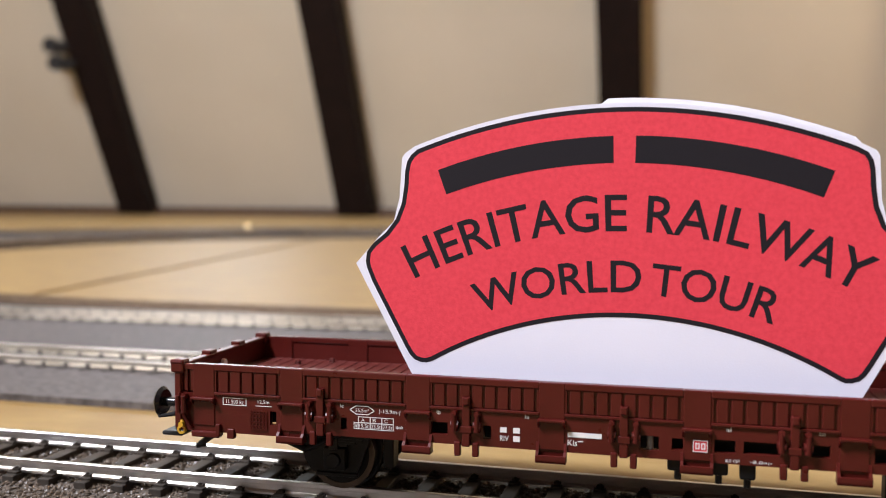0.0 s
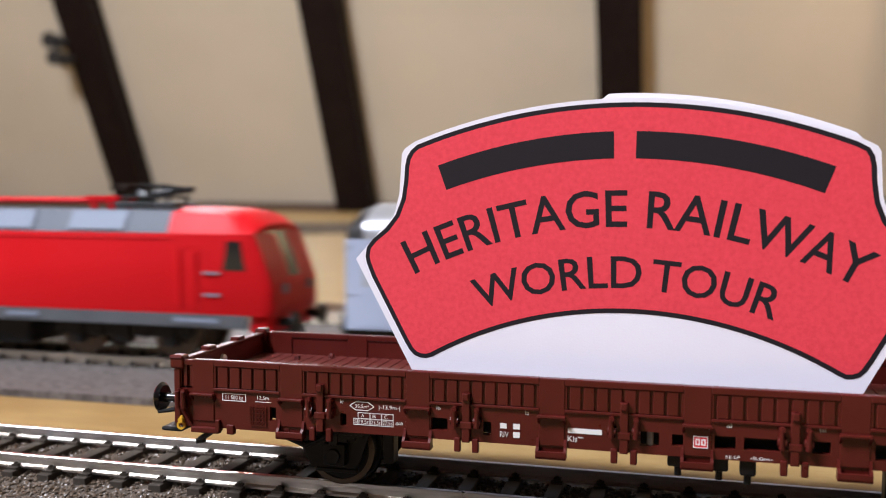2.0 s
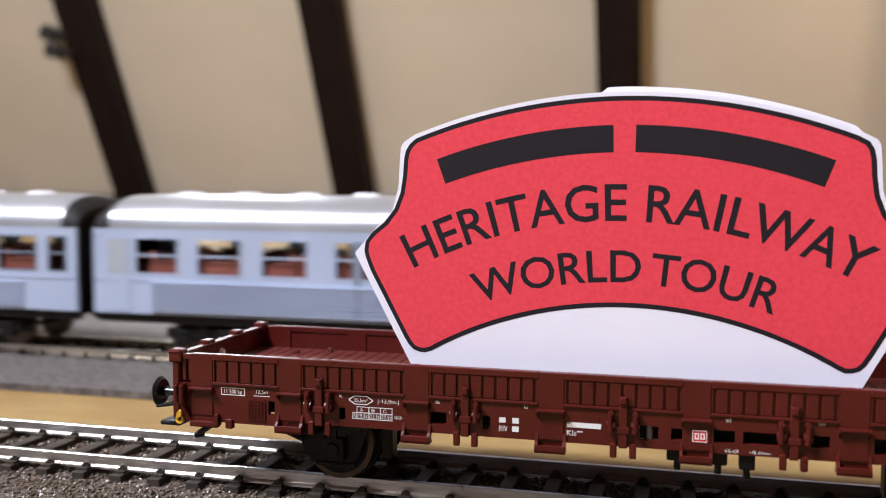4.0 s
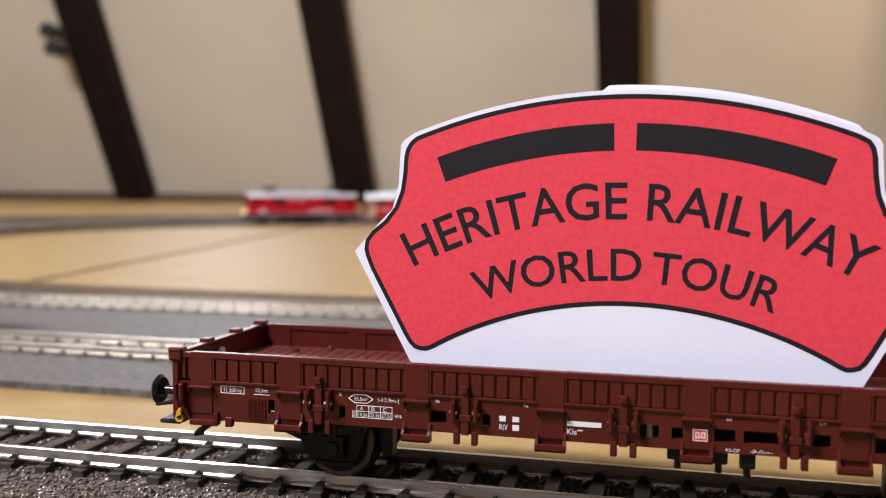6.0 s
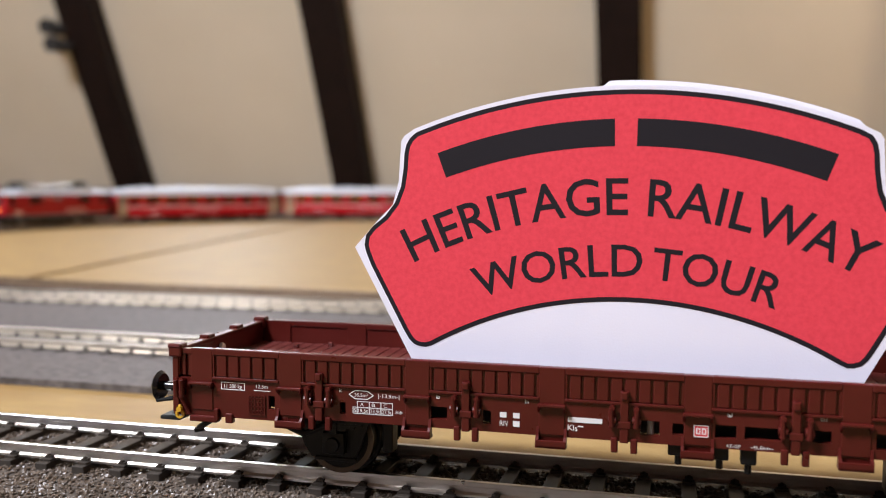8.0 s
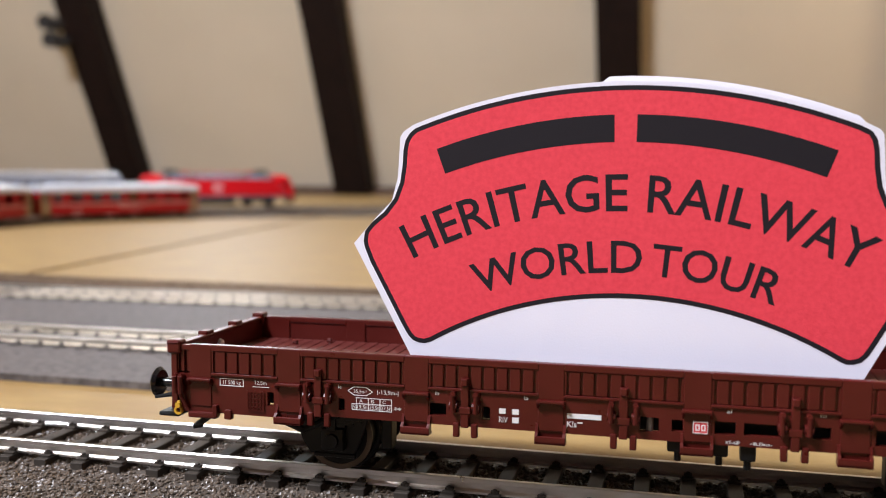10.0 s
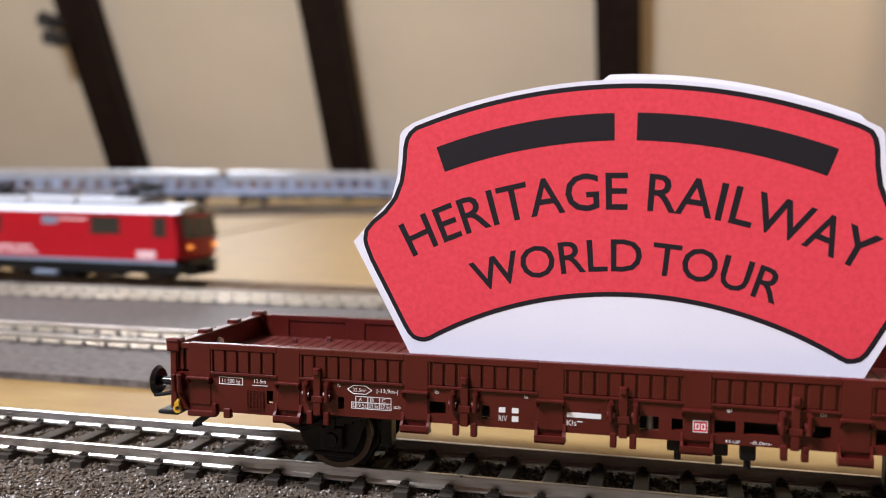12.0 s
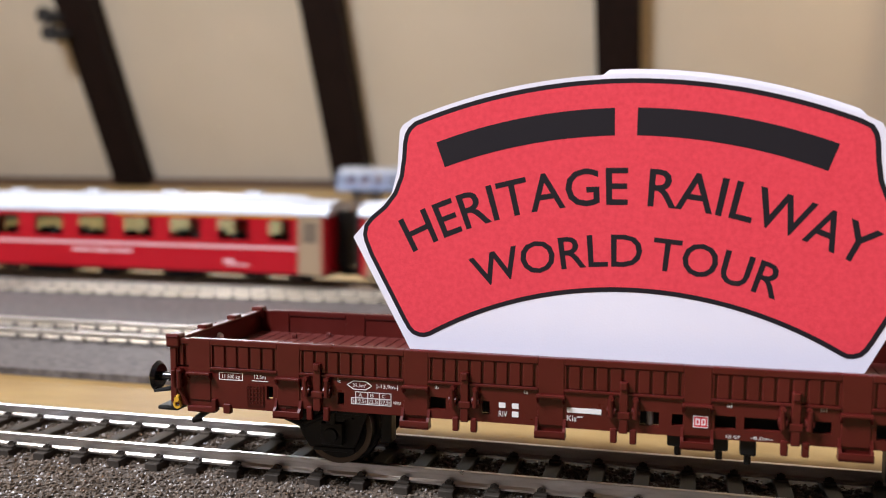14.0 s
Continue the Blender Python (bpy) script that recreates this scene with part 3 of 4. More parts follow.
            part("step_iron", rod(rod(bmesh.new(), (e * 65.8, s * 15.8, 9.2), (e * 68.4, s * 16.1, 7.4), 0.5, n=6), (e * 67.6, s * 15.6, 7.3), (e * 68.8, s * 16.6, 7.2), 0.45, n=6), BLACK, wagon, "black shunter's step")
            # buffers
            bm = bmesh.new()
            rod(bm, (e * 72.7, s * 10.1, 12.6), (e * 75.4, s * 10.1, 12.6), 1.25, 1.15, 20)
            rod(bm, (e * 75.3, s * 10.1, 12.6), (e * 78.6, s * 10.1, 12.6), 0.8, n=16)
            shank = part("buffer", bm, GLOSS_BLACK, wagon, "glossy black round buffer", smooth=True)
            bm = bmesh.new()
            rod(bm, (e * 78.3, s * 10.1, 12.6), (e * 78.9, s * 10.1, 12.6), 2.1, 2.6, 28)
            rod(bm, (e * 78.9, s * 10.1, 12.6), (e * 79.3, s * 10.1, 12.6), 2.6, 2.25, 28)
            part("buffer_head", bm, GLOSS_BLACK, shank, smooth=True)
            part("brake_tap", rod(ring_y(B(*sorted((e * 71.2, e * 72.3)), *sorted((s * 15.9, s * 16.6)), 10.0, 11.3, bevel=0.2), e * 71.5, 9.7, *sorted((s * 16.2, s * 16.7)), 0.4, 0.75, 18), (e * 71.4, s * 16.4, 10.6), (e * 71.4, s * 17.1, 10.6), 0.45, n=10), YELLOW, wagon, "yellow brake tap")
        bm = bmesh.new()
        box(bm, *sorted((e * 70, e * 79.5)), -5.0, -1.0, 6.6, 9.0, bevel=0.25)
        box(bm, *sorted((e * 75.2, e * 79.2)), -10.0, -4.0, 6.6, 7.4, bevel=0.35)
        part("coupling", bm, BLACK, wagon, "black plastic close coupling")
        bm = bmesh.new()
        rod(bm, (e * 72.6, -12.0, 12.0), (e * 75.0, -12.4, 11.2), 0.32, n=8)
        rod(bm, (e * 75.0, -12.4, 11.2), (e * 78.2, -12.4, 10.5), 0.42, 0.25, n=8)
        part("brake_hose", bm, BLACK, wagon, smooth=True)
    # floor of planks
    part("underframe", box(box(bmesh.new(), -71, 71, -12.6, -9.5, 10.9, 15.6), -71, 71, 9.5, 12.6, 10.9, 15.6), BLACK, wagon)
    part("floor_plate", B(-71.4, 71.4, -15.2, 15.2, 15.6, 16.2), WAGON_FLOOR, wagon)
    one = part("plank", B(-1.02, 1.02, -15.1, 15.1, 16.2, 16.55, bevel=0.12), WAGON_FLOOR, wagon, move=pose(-0.0704, 0, 0))
    for i in range(1, 65):
        again(one, pose(-0.0704 + i * 0.0022, 0, 0), wagon)
    for x, y in ((-62, 9.5), (-48, -2.0), (-38.5, 8.5), (-56.5, 13.0), (-36.0, 13.2), (-66.0, -9.5)):
        part("lashing_eye", rod(B(x - 0.5, x + 0.5, y - 0.4, y + 0.4, 16.5, 16.8, bevel=0.1), (x - 0.4, y, 17.0), (x + 0.4, y, 17.0), 0.38, n=8), CARD if x in (-48, -36.0, -66.0) else WAGON, wagon)
    part("end_disc", rod(bmesh.new(), (-71.4, -2.2, 18.2), (-70.9, -2.2, 18.2), 0.95, 0.8, 14), CARD, wagon, "pale round disc inside the end wall")
    # running gear
    for e in (-1, 1):
        ax = e * 46
        ws = part("wheelset", rod(bmesh.new(), (ax, -12, 5.75), (ax, 12, 5.75), 0.9, n=12), WHEEL, wagon)
        for s in (-1, 1):
            bm = bmesh.new()
            rod(bm, (ax, s * 7.3, 5.75), (ax, s * 9.9, 5.75), 5.8, 5.7, 40)
            rod(bm, (ax, s * 7.2, 5.75), (ax, s * 7.8, 5.75), 6.5, 6.3, 40)
            part("wheel", bm, BLACK, ws, smooth=True)
            part("tyre", ring_y(bmesh.new(), ax, 5.75, *sorted((s * 9.7, s * 10.05)), 4.9, 5.78), WHEEL, ws, "worn metal tyre", smooth=True)
            bm = bmesh.new()
            prism(bm, [(ax - 7.4, 11), (ax - 5.6, 5.0), (ax - 4.2, 3.0), (ax + 3.2, 3.0), (ax + 4.2, 5.0), (ax + 6.2, 11)], "y", *sorted((s * 11.3, s * 11.9)))
            box(bm, ax - 1.9, ax + 1.9, *sorted((s * 11.5, s * 13.4)), 3.9, 7.6, bevel=0.3)
            rod(bm, (ax, s * 13.2, 5.6), (ax, s * 13.9, 5.6), 1.25, 1.1, 16)
            part("axle_guard", bm, BLACK, wagon, "black axle guard and axle box", smooth=True)
            bm = bmesh.new()
            for k in range(5):
                box(bm, ax - 7.5 + k * 1.3, ax + 7.5 - k * 1.3, *sorted((s * 12.3, s * 13.5)), 9.6 - k * 0.42, 10.0 - k * 0.42)
            box(bm, ax - 0.8, ax + 0.8, *sorted((s * 12.1, s * 13.8)), 7.4, 10.2, bevel=0.15)
            part("leaf_spring", bm, BLACK, wagon)
            part("brake_shoe", B(ax - e * 8.3 - 0.9, ax - e * 8.3 + 0.9, *sorted((s * 7.5, s * 10.5)), 4.0, 9.5, bevel=0.3), BLACK, wagon)
            part("guard_stay", B(ax - 3.6, ax + 3.6, *sorted((s * 11.4, s * 12.2)), 2.5, 3.2, bevel=0.2), BLACK, wagon)
        part("brake_lever", rod(rod(bmesh.new(), (ax + e * -4.5 - 3, -14.8, 10.3), (ax - 4, -15.2, 7.6), 0.5, n=8), (ax - 7, -15.0, 8.6), (ax - 4, -15.2, 7.6), 0.6, n=8), BLACK, wagon)
    for x0, x1, z0 in ((6.5, 9.5, 8.2), (12.5, 15, 8.0), (16.6, 18.8, 7.6)):
        part("brake_valve", rod(B(x0, x1, -15.6, -13.4, z0 + 0.4, 10.8, bevel=0.3), ((x0 + x1) / 2, -14.5, z0 - 1.0), ((x0 + x1) / 2, -14.5, z0 + 1.0), 0.5, n=8), BLACK, wagon)
    rod_bm = rod(bmesh.new(), (4.0, -15.3, 11.0), (4.0, -15.3, 14.2), 0.5, n=12)
    part("load_roller", rod_bm, GREY_PLASTIC, wagon, "pale metal brake cylinder behind the sole bar", smooth=True)
    # perforated step plate
    bm = frame_bars(bmesh.new(), -59.3, -56.3, 10.4, 13.7, 0.25, y=-16.5)
    for i in range(1, 5):
        box(bm, -59.3 + i * 0.6 - 0.1, -59.3 + i * 0.6 + 0.1, -16.5, -16.3, 10.5, 13.5)
        box(bm, -59.2, -56.4, -16.5, -16.3, 10.4 + i * 0.66 - 0.1, 10.4 + i * 0.66 + 0.1)
    part("step_grating", bm, WAGON, wagon)
    # printing on the near side
    y = -16.36
    side_words(wagon, "11 500 kg", -63.5, -60.4, 14.5, 0.65, y)
    part("lettering_frame", frame_bars(bmesh.new(), -64.1, -59.9, 14.2, 15.45, 0.12, y), PRINT_WHITE, wagon)
    side_words(wagon, "12,5m", -57.9, -55.9, 14.75, 0.6, y)
    bar(wagon, -58.3, -55.5, 14.3, 14.4, y=y)
    side_words(wagon, "lc", -43.7, -43.2, 15.0, 0.6, y)
    bm = bmesh.new()
    hexa = [(-42.1, 14.75), (-41.1, 15.4), (-39.1, 15.4), (-38.1, 14.75), (-39.1, 14.1), (-41.1, 14.1)]
    for a, b in zip(hexa, hexa[1:] + hexa[:1]):
        rod(bm, (a[0], y, a[1]), (b[0], y, b[1]), 0.07, n=5)
    part("lettering_frame", bm, PRINT_WHITE, wagon)
    side_words(wagon, "35,5m²", -41.2, -39.0, 14.45, 0.55, y)
    side_words(wagon, "|-13,9m-|", -37.3, -33.9, 14.5, 0.6, y)
    bm = bmesh.new()
    for a in ((-40.8, -38.8), (-38.8, -36.9), (-36.9, -35.0)):
        frame_bars(bm, a[0], a[1] + 0.05, 12.75, 13.75, 0.1, y)
    for a in ((-41.5, -40.8), (-40.8, -38.8), (-38.8, -36.9), (-36.9, -35.0)):
        frame_bars(bm, a[0], a[1] + 0.05, 11.75, 12.8, 0.1, y)
    part("lettering_frame", bm, PRINT_WHITE, wagon)
    for ch, x in (("A", -40.0), ("B", -38.1), ("C", -36.2)):
        side_words(wagon, ch, x - 0.25, x + 0.3, 12.98, 0.55, y)
    for word, x0, x1 in (("S", -41.3, -40.95), ("19,5t", -40.6, -39.0), ("23,5t", -38.6, -37.05), ("27,5t", -36.7, -35.15)):
        side_words(wagon, word, x0, x1, 11.98, 0.62, y)
    side_words(wagon, "**", -34.6, -33.4, 11.7, 0.9, y)
    side_words(wagon, "lb", -28.0, -27.4, 14.95, 0.6, y)
    side_words(wagon, "la", -14.3, -13.7, 15.1, 0.6, y)
    for x0, x1 in ((-18.1, -17.1), (-16.1, -15.1)):
        bar(wagon, x0, x1, 12.75, 13.55, y=y)
    side_words(wagon, "RIV", -18.1, -16.8, 11.45, 0.85, y)
    bar(wagon, -16.1, -15.1, 11.45, 12.3, y=y)
    bar(wagon, -7.9, -2.9, 12.75, 13.5, y=y)
    side_words(wagon, "Kls", -7.9, -6.5, 11.5, 0.85, y)
    bar(wagon, -6.4, -5.6, 12.1, 12.25, y=y)
    side_words(wagon, "al", 14.6, 15.3, 15.05, 0.6, y)
    side_words(wagon, "bl", 27.0, 27.8, 15.3, 0.6, y)
    side_words(wagon, "KE-GP", 14.6, 16.5, 10.65, 0.45, y)
    side_words(wagon, "-8,0m-", 17.9, 20.9, 10.7, 0.45, y)
    part("emblem", B(10.1, 12.05, y - 0.16, y - 0.05, 11.95, 13.55), PRINT_RED, wagon, "small red emblem with pale border")
    part("emblem_border", frame_bars(bmesh.new(), 10.05, 12.1, 11.9, 13.6, 0.1, y - 0.2), PRINT_WHITE, wagon)
    for x0 in (10.38, 11.18):
        part("emblem_mark", frame_bars(bmesh.new(), x0, x0 + 0.6, 12.3, 13.2, 0.16, y - 0.2), PRINT_WHITE, wagon)
    return wagon


build_wagon()


# ---- headboard sign standing in the wagon ----
def build_sign():
    cx, cz, yf = -0.7, -28.0, -9.0
    sign = thing("headboard_sign", "red and white curved card headboard standing in the flat wagon", "sign")

    def arc_points(r, x0, x1, n):
        return [(x0 + (x1 - x0) * i / n, cz + math.sqrt(r * r - (x0 + (x1 - x0) * i / n) ** 2)) for i in range(n + 1)]

    def lower_arc(x0, x1, n):
        return [(x0 + (x1 - x0) * i / n, -31.55 + math.sqrt(61.5 ** 2 - (x0 + (x1 - x0) * i / n - 0.6) ** 2)) for i in range(n + 1)]

    def mirrored(left_up, left_down, r_top, xt, xl):
        """Outline from the tip over the top to the other tip and back along the lower arc."""
        right = [(-x * 1.016, z) for x, z in left_up[::-1]]
        right_down = [(-x + 0.95, z) for x, z in left_down]
        return left_up + arc_points(r_top, -xt, xt, 40) + right + right_down + (lower_arc(xl + 1.0, -xl, 40) if xl else []) + left_down[::-1]

    def offset(poly, d):
        out = []
        n = len(poly)
        for i in range(n):
            a, b, c = Vector(poly[i - 1]), Vector(poly[i]), Vector(poly[(i + 1) % n])
            u, v = (b - a), (c - b)
            m = (u.normalized() + v.normalized())
            if m.length < 1e-6:
                m = u
            m.normalize()
            out.append(tuple(b + Vector((m.y, -m.x)) * d))
        return out

    white = mirrored([(-43.0, 37.3), (-39.2, 41.6), (-36.6, 44.2), (-35.6, 48.0), (-35.2, 54.4), (-34.7, 55.2)], [(-33.4, 19.4), (-31.9, 16.6)], 90.55, 33.0, 0)
    bm = prism(bmesh.new(), [(cx + x, z) for x, z in white], "y", yf, yf + 0.45)
    part("card", bm, CARD, sign, "white card backing")
    back = [(cx + x + (-0.5 if x > 0 else 0.7), z + (0.8 if z > 56 and x > -4 else -0.4 if z > 30 else 0)) for x, z in white]
    part("back_card", prism(bmesh.new(), back, "y", yf + 0.6, yf + 1.0), CARD, sign)
    shape = mirrored([(-41.35, 37.7), (-41.1, 39.3), (-40.0, 40.7), (-37.9, 42.4), (-36.2, 44.6), (-35.2, 47.2), (-34.8, 50.0), (-34.65, 52.4), (-34.35, 53.8), (-33.7, 54.9)], [(-41.1, 36.6), (-40.2, 34.4), (-34.6, 24.0), (-33.8, 22.7), (-33.0, 21.9), (-32.0, 21.55), (-31.0, 21.5)], 89.9, 32.7, 30.0)
    part("border", prism(bmesh.new(), [(cx + x, z) for x, z in shape], "y", yf - 0.03, yf), CARD_BLACK, sign, "black printed outline")
    part("red_panel", prism(bmesh.new(), [(cx + x, z) for x, z in offset(shape, 0.72)], "y", yf - 0.06, yf - 0.02), CARD_RED, sign, "red printed panel")

    def on_arc(r, start):
        def place(a, b):
            ang = start + a / r
            return (cx + (r + b) * math.sin(ang), yf - 0.08, cz + (r + b) * math.cos(ang))
        return place

    def angle(r, x):
        return math.asin(x / r)
    # the two-word name in the first line stays plain bars
    for x0, x1 in ((-27.6, -1.6), (1.6, 28.2)):
        r = 80.9
        bm = bmesh.new()
        pts = 24
        a0, a1 = angle(r, x0), angle(r, x1)
        ring = []
        for i in range(pts + 1):
            p = on_arc(r, a0 + (a1 - a0) * i / pts)
            ring.append((p(0, 0.6), p(0, 4.7)))
        vs = [(bm.verts.new(a), bm.verts.new(b)) for a, b in ring]
        for p, q in zip(vs, vs[1:]):
            bm.faces.new((p[0], q[0], q[1], p[1]))
        part("lettering_bar", bm, CARD_BLACK, sign)
    for text, r, cap, x0, x1 in (("HERITAGE", 71.2, 5.5, -32.9, 0.5), ("RAILWAY", 71.15, 5.5, 3.4, 33.6), ("WORLD", 61.85, 4.8, -22.2, 2.7), ("TOUR", 61.7, 4.8, 4.2, 21.9)):
        a0, a1 = angle(r, x0), angle(r, x1)
        part("lettering", word_mesh(text, cap, on_arc(r, a0), (a1 - a0) * r, 0.012, 0.6 if text == "RAILWAY" else 0.0), CARD_BLACK, sign)
    return sign


build_sign()


# ---- trains; each vehicle faces +x, rail top at z = 0 ----
def bogie(parent, x, wheelbase, r, gauge, name="bogie"):
    bm = bmesh.new()
    for s in (-1, 1):
        y = s * (gauge + 4.2)
        box(bm, x - wheelbase / 2 - r * 0.9, x + wheelbase / 2 + r * 0.9, *sorted((y - 0.8, y + 0.8)), r * 0.95, r * 1.5, bevel=0.3)
        for w in (-1, 1):
            box(bm, x + w * wheelbase / 2 - 2.2, x + w * wheelbase / 2 + 2.2, *sorted((y - 1.0, y + 1.5 * s)), r * 0.6, r * 1.45, bevel=0.4)
            box(bm, x + w * wheelbase / 4 - 1.2, x + w * wheelbase / 4 + 1.2, *sorted((y - 0.6, y + 1.4 * s)), r * 0.9, r * 1.9, bevel=0.3)
        box(bm, x - 2.5, x + 2.5, *sorted((y - 0.6, y + 1.6 * s)), r * 0.7, r * 1.5, bevel=0.4)
    box(bm, x - 3, x + 3, -gauge - 4, gauge + 4, r * 1.0, r * 1.5)
    b = part(name, bm, BLACK, parent, "black bogie frame")
    for w in (-1, 1):
        bm = bmesh.new()
        wx = x + w * wheelbase / 2
        rod(bm, (wx, -gauge - 2, r), (wx, gauge + 2, r), 0.9, n=10)
        for s in (-1, 1):
            rod(bm, (wx, s * (gauge - 1.3), r), (wx, s * (gauge + 1.0), r), r, r - 0.1, 28)
        part("wheelset", bm, WHEEL, b, smooth=True)
    return b


def pantograph(parent, x, z, flip):
    bm = bmesh.new()
    for s in (-1, 1):
        box(bm, x - 8, x + 8, s * 5.2 - 0.4, s * 5.2 + 0.4, z + 0.8, z + 1.6)
        for q in (-7, 7):
            rod(bm, (x + q, s * 5.2, z - 1.5), (x + q, s * 5.2, z + 1.0), 0.8, 0.6, 8)
    box(bm, x - 10, x + 10, -6.5, 6.5, z - 2.0, z - 0.4, bevel=0.3)
    rod(bm, (x + 3 * flip, -3, z - 1), (x + 3 * flip, 3, z + 2.2), 1.6, n=10)
    box(bm, x - 8, x - 7, -5.2, 5.2, z + 0.8, z + 1.6)
    box(bm, x + 7, x + 8, -5.2, 5.2, z + 0.8, z + 1.6)
    rod(bm, (x + 6 * flip, 0, z + 1.6), (x - 12 * flip, 0, z + 3.4), 1.0, n=8)
    for s in (-1, 1):
        rod(bm, (x - 12 * flip, s * 0.8, z + 3.4), (x + 4 * flip, s * 3.5, z + 4.6), 0.55, n=6)
    for q in (2.5, 5.5):
        box(bm, x + q * flip - 0.5, x + q * flip + 0.5, -11, 11, z + 4.4, z + 5.0)
        for s in (-1, 1):
            rod(bm, (x + q * flip, s * 11, z + 4.7), (x + q * flip, s * 14, z + 3.2), 0.4, n=6)
    return part("pantograph", bm, ANTHRACITE, parent, "folded dark pantograph")


def express_loco():
    loco = thing("electric_locomotive", "bright red electric model locomotive with slate grey roof", "locomotive")
    half, w = 103.0, 17.0
    bm = bmesh.new()
    # lower body; the nose leans back and draws in
    side = [(-102.5, 14.4), (-103, 16), (-102.6, 23), (-100.0, 30.5), (-97.5, 36.5), (97.5, 36.5), (100.0, 30.5), (102.6, 23), (103, 16), (102.5, 14.4)]
    rings = []
    for k, y in ((0.975, -w), (0.995, -w + 1.5), (1.0, -w + 5), (1.0, w - 5), (0.995, w - 1.5), (0.975, w)):
        rings.append([(x * k, y, z) for x, z in side])
    loft(bm, rings)
    body = part("body", bm, LOCO_RED, loco, smooth=True)
    for e in (-1, 1):
        bm = bmesh.new()
        loft(bm, [[(e * x, y, z) for y, z in ((-16.6 * k, 36.4), (16.6 * k, 36.4), (13.8 * k, 42.3 - d), (6 * k, 43.6 - d), (-6 * k, 43.6 - d), (-13.8 * k, 42.3 - d))] for x, k, d in ((97.0, 0.96, 4.6), (92.5, 0.98, 1.4), (86, 1.0, 0.3), (71.5, 1.0, 0.0))])
        part("cab_roof", bm, LOCO_RED, loco, smooth=True)
        bm = bmesh.new()
        loft(bm, [[(e * (x + 0.5 + 0.25 * (0 if abs(y) < 9 else -4)), y, z) for x, z in ((102.0, 24.5), (99.9, 30.5), (97.2, 37.0), (95.0, 37.0), (98, 25))] for y in (-15.3, -9, 0, 9, 15.3)])
        part("windscreen", bm, DARK_GLASS, loco, "dark cab windscreen")
        for s in (-1, 1):
            part("cab_window", prism(bmesh.new(), [(e * 88.3, 26.6), (e * 95.0, 26.6), (e * 93.6, 34.6), (e * 89.6, 34.6)], "y", *sorted((s * 16.4, s * 17.12))), DARK_GLASS, body)
            bm = bmesh.new()
            for x in (74.5, 80.8):
                box(bm, *sorted((e * (x - 0.2), e * (x + 0.2))), *sorted((s * 16.9, s * 17.15)), 15.5, 33)
            box(bm, *sorted((e * 74.5, e * 80.8)), *sorted((s * 16.9, s * 17.12)), 32.7, 33.0)
            part("door_frame", bm, LOCO_RED, body)
            part("door_rail", box(B(*sorted((e * 74.9, e * 75.5)), *sorted((s * 17.0, s * 17.6)), 16.5, 32.0, bevel=0.12), *sorted((e * 79.8, e * 80.4)), *sorted((s * 17.0, s * 17.6)), 16.5, 32.0, bevel=0.12), LOCO_RED, body, "slim red grab rails beside the cab door")
            for z in (19.8, 25.8):
                part("handrail", B(*sorted((e * 82.5, e * 87.5)), *sorted((s * 16.9, s * 17.5)), z - 0.3, z + 0.3), LOCO_PALE, body)
            for yy in (8.5,):
                part("headlight", rod(bmesh.new(), (e * 101.2, s * yy, 21.5), (e * 103.3, s * yy, 21.3), 1.5, n=16), LOCO_PALE, loco)
            bm = bmesh.new()
            rod(bm, (e * 100, s * 10.1, 12.3), (e * 106, s * 10.1, 12.3), 1.2, n=12)
            rod(bm, (e * 106, s * 10.1, 12.3), (e * 107, s * 10.1, 12.3), 3.0, 2.8, 20)
            part("buffer", bm, BLACK, loco)
        part("nose_apron", B(*sorted((e * 95.2, e * 101.8)), -15.6, 15.6, 9.4, 14.6, bevel=0.9), LOCO_RED, loco, "red apron under the nose", smooth=True)
        part("snow_plough", B(*sorted((e * 95, e * 100.5)), -12, 12, 3.6, 9.6, bevel=0.8), BLACK, loco)
    bm = bmesh.new()
    prism(bm, [(-16.7, 36.55), (16.7, 36.55), (13.4, 42.6), (-13.4, 42.6)], "x", -71.4, 71.4)
    roof = part("roof", bm, LOCO_GREY, loco, "slate grey roof")
    for x0, x1 in ((-28, 28), (-58, -40), (40, 58)):
        for s in (-1, 1):
            bm = bmesh.new()
            a = [(16.5 * s, 37.3), (13.7 * s, 42.4), (14.0 * s, 42.5), (16.85 * s, 37.4)]
            prism(bm, a, "x", x0, x1)
            part("roof_grille", bm, LOCO_PALE, roof, "pale grey roof vents")
    for s in (-1, 1):
        part("skirt", B(-95, 95, *sorted((s * 15.4, s * 16.95)), 10.6, 14.5, bevel=0.3), LOCO_SKIRT, loco, "dusty dark grey frame")
        for x0, x1 in ((-87, -73), (-30, -19), (22, 36), (70, 84)):
            part("sandbox_cover", B(x0, x1, *sorted((s * 16.9, s * 17.2)), 11.8, 13.2, bevel=0.2), LOCO_PALE, loco)
        part("rain_gutter", B(-72, 72, *sorted((s * 16.7, s * 17.25)), 34.9, 35.4, bevel=0.15), LOCO_RED, body)
        part("emblem", B(-6.2, 6.2, *sorted((s * 16.95, s * 17.12)), 22.9, 30.2), PINK_WHITE, body, "pale plate emblem")
        bm = bmesh.new()
        for a in ((-5.4, 5.4, 23.5, 24.1), (-5.4, 5.4, 29.0, 29.6), (-5.4, -4.8, 24.1, 29.0), (4.8, 5.4, 24.1, 29.0), (-3.4, -0.6, 25.4, 27.8), (0.8, 3.4, 25.4, 27.8)):
            box(bm, a[0], a[1], *sorted((s * 17.1, s * 17.16)), a[2], a[3])
        part("emblem_mark", bm, PRINT_RED, body)
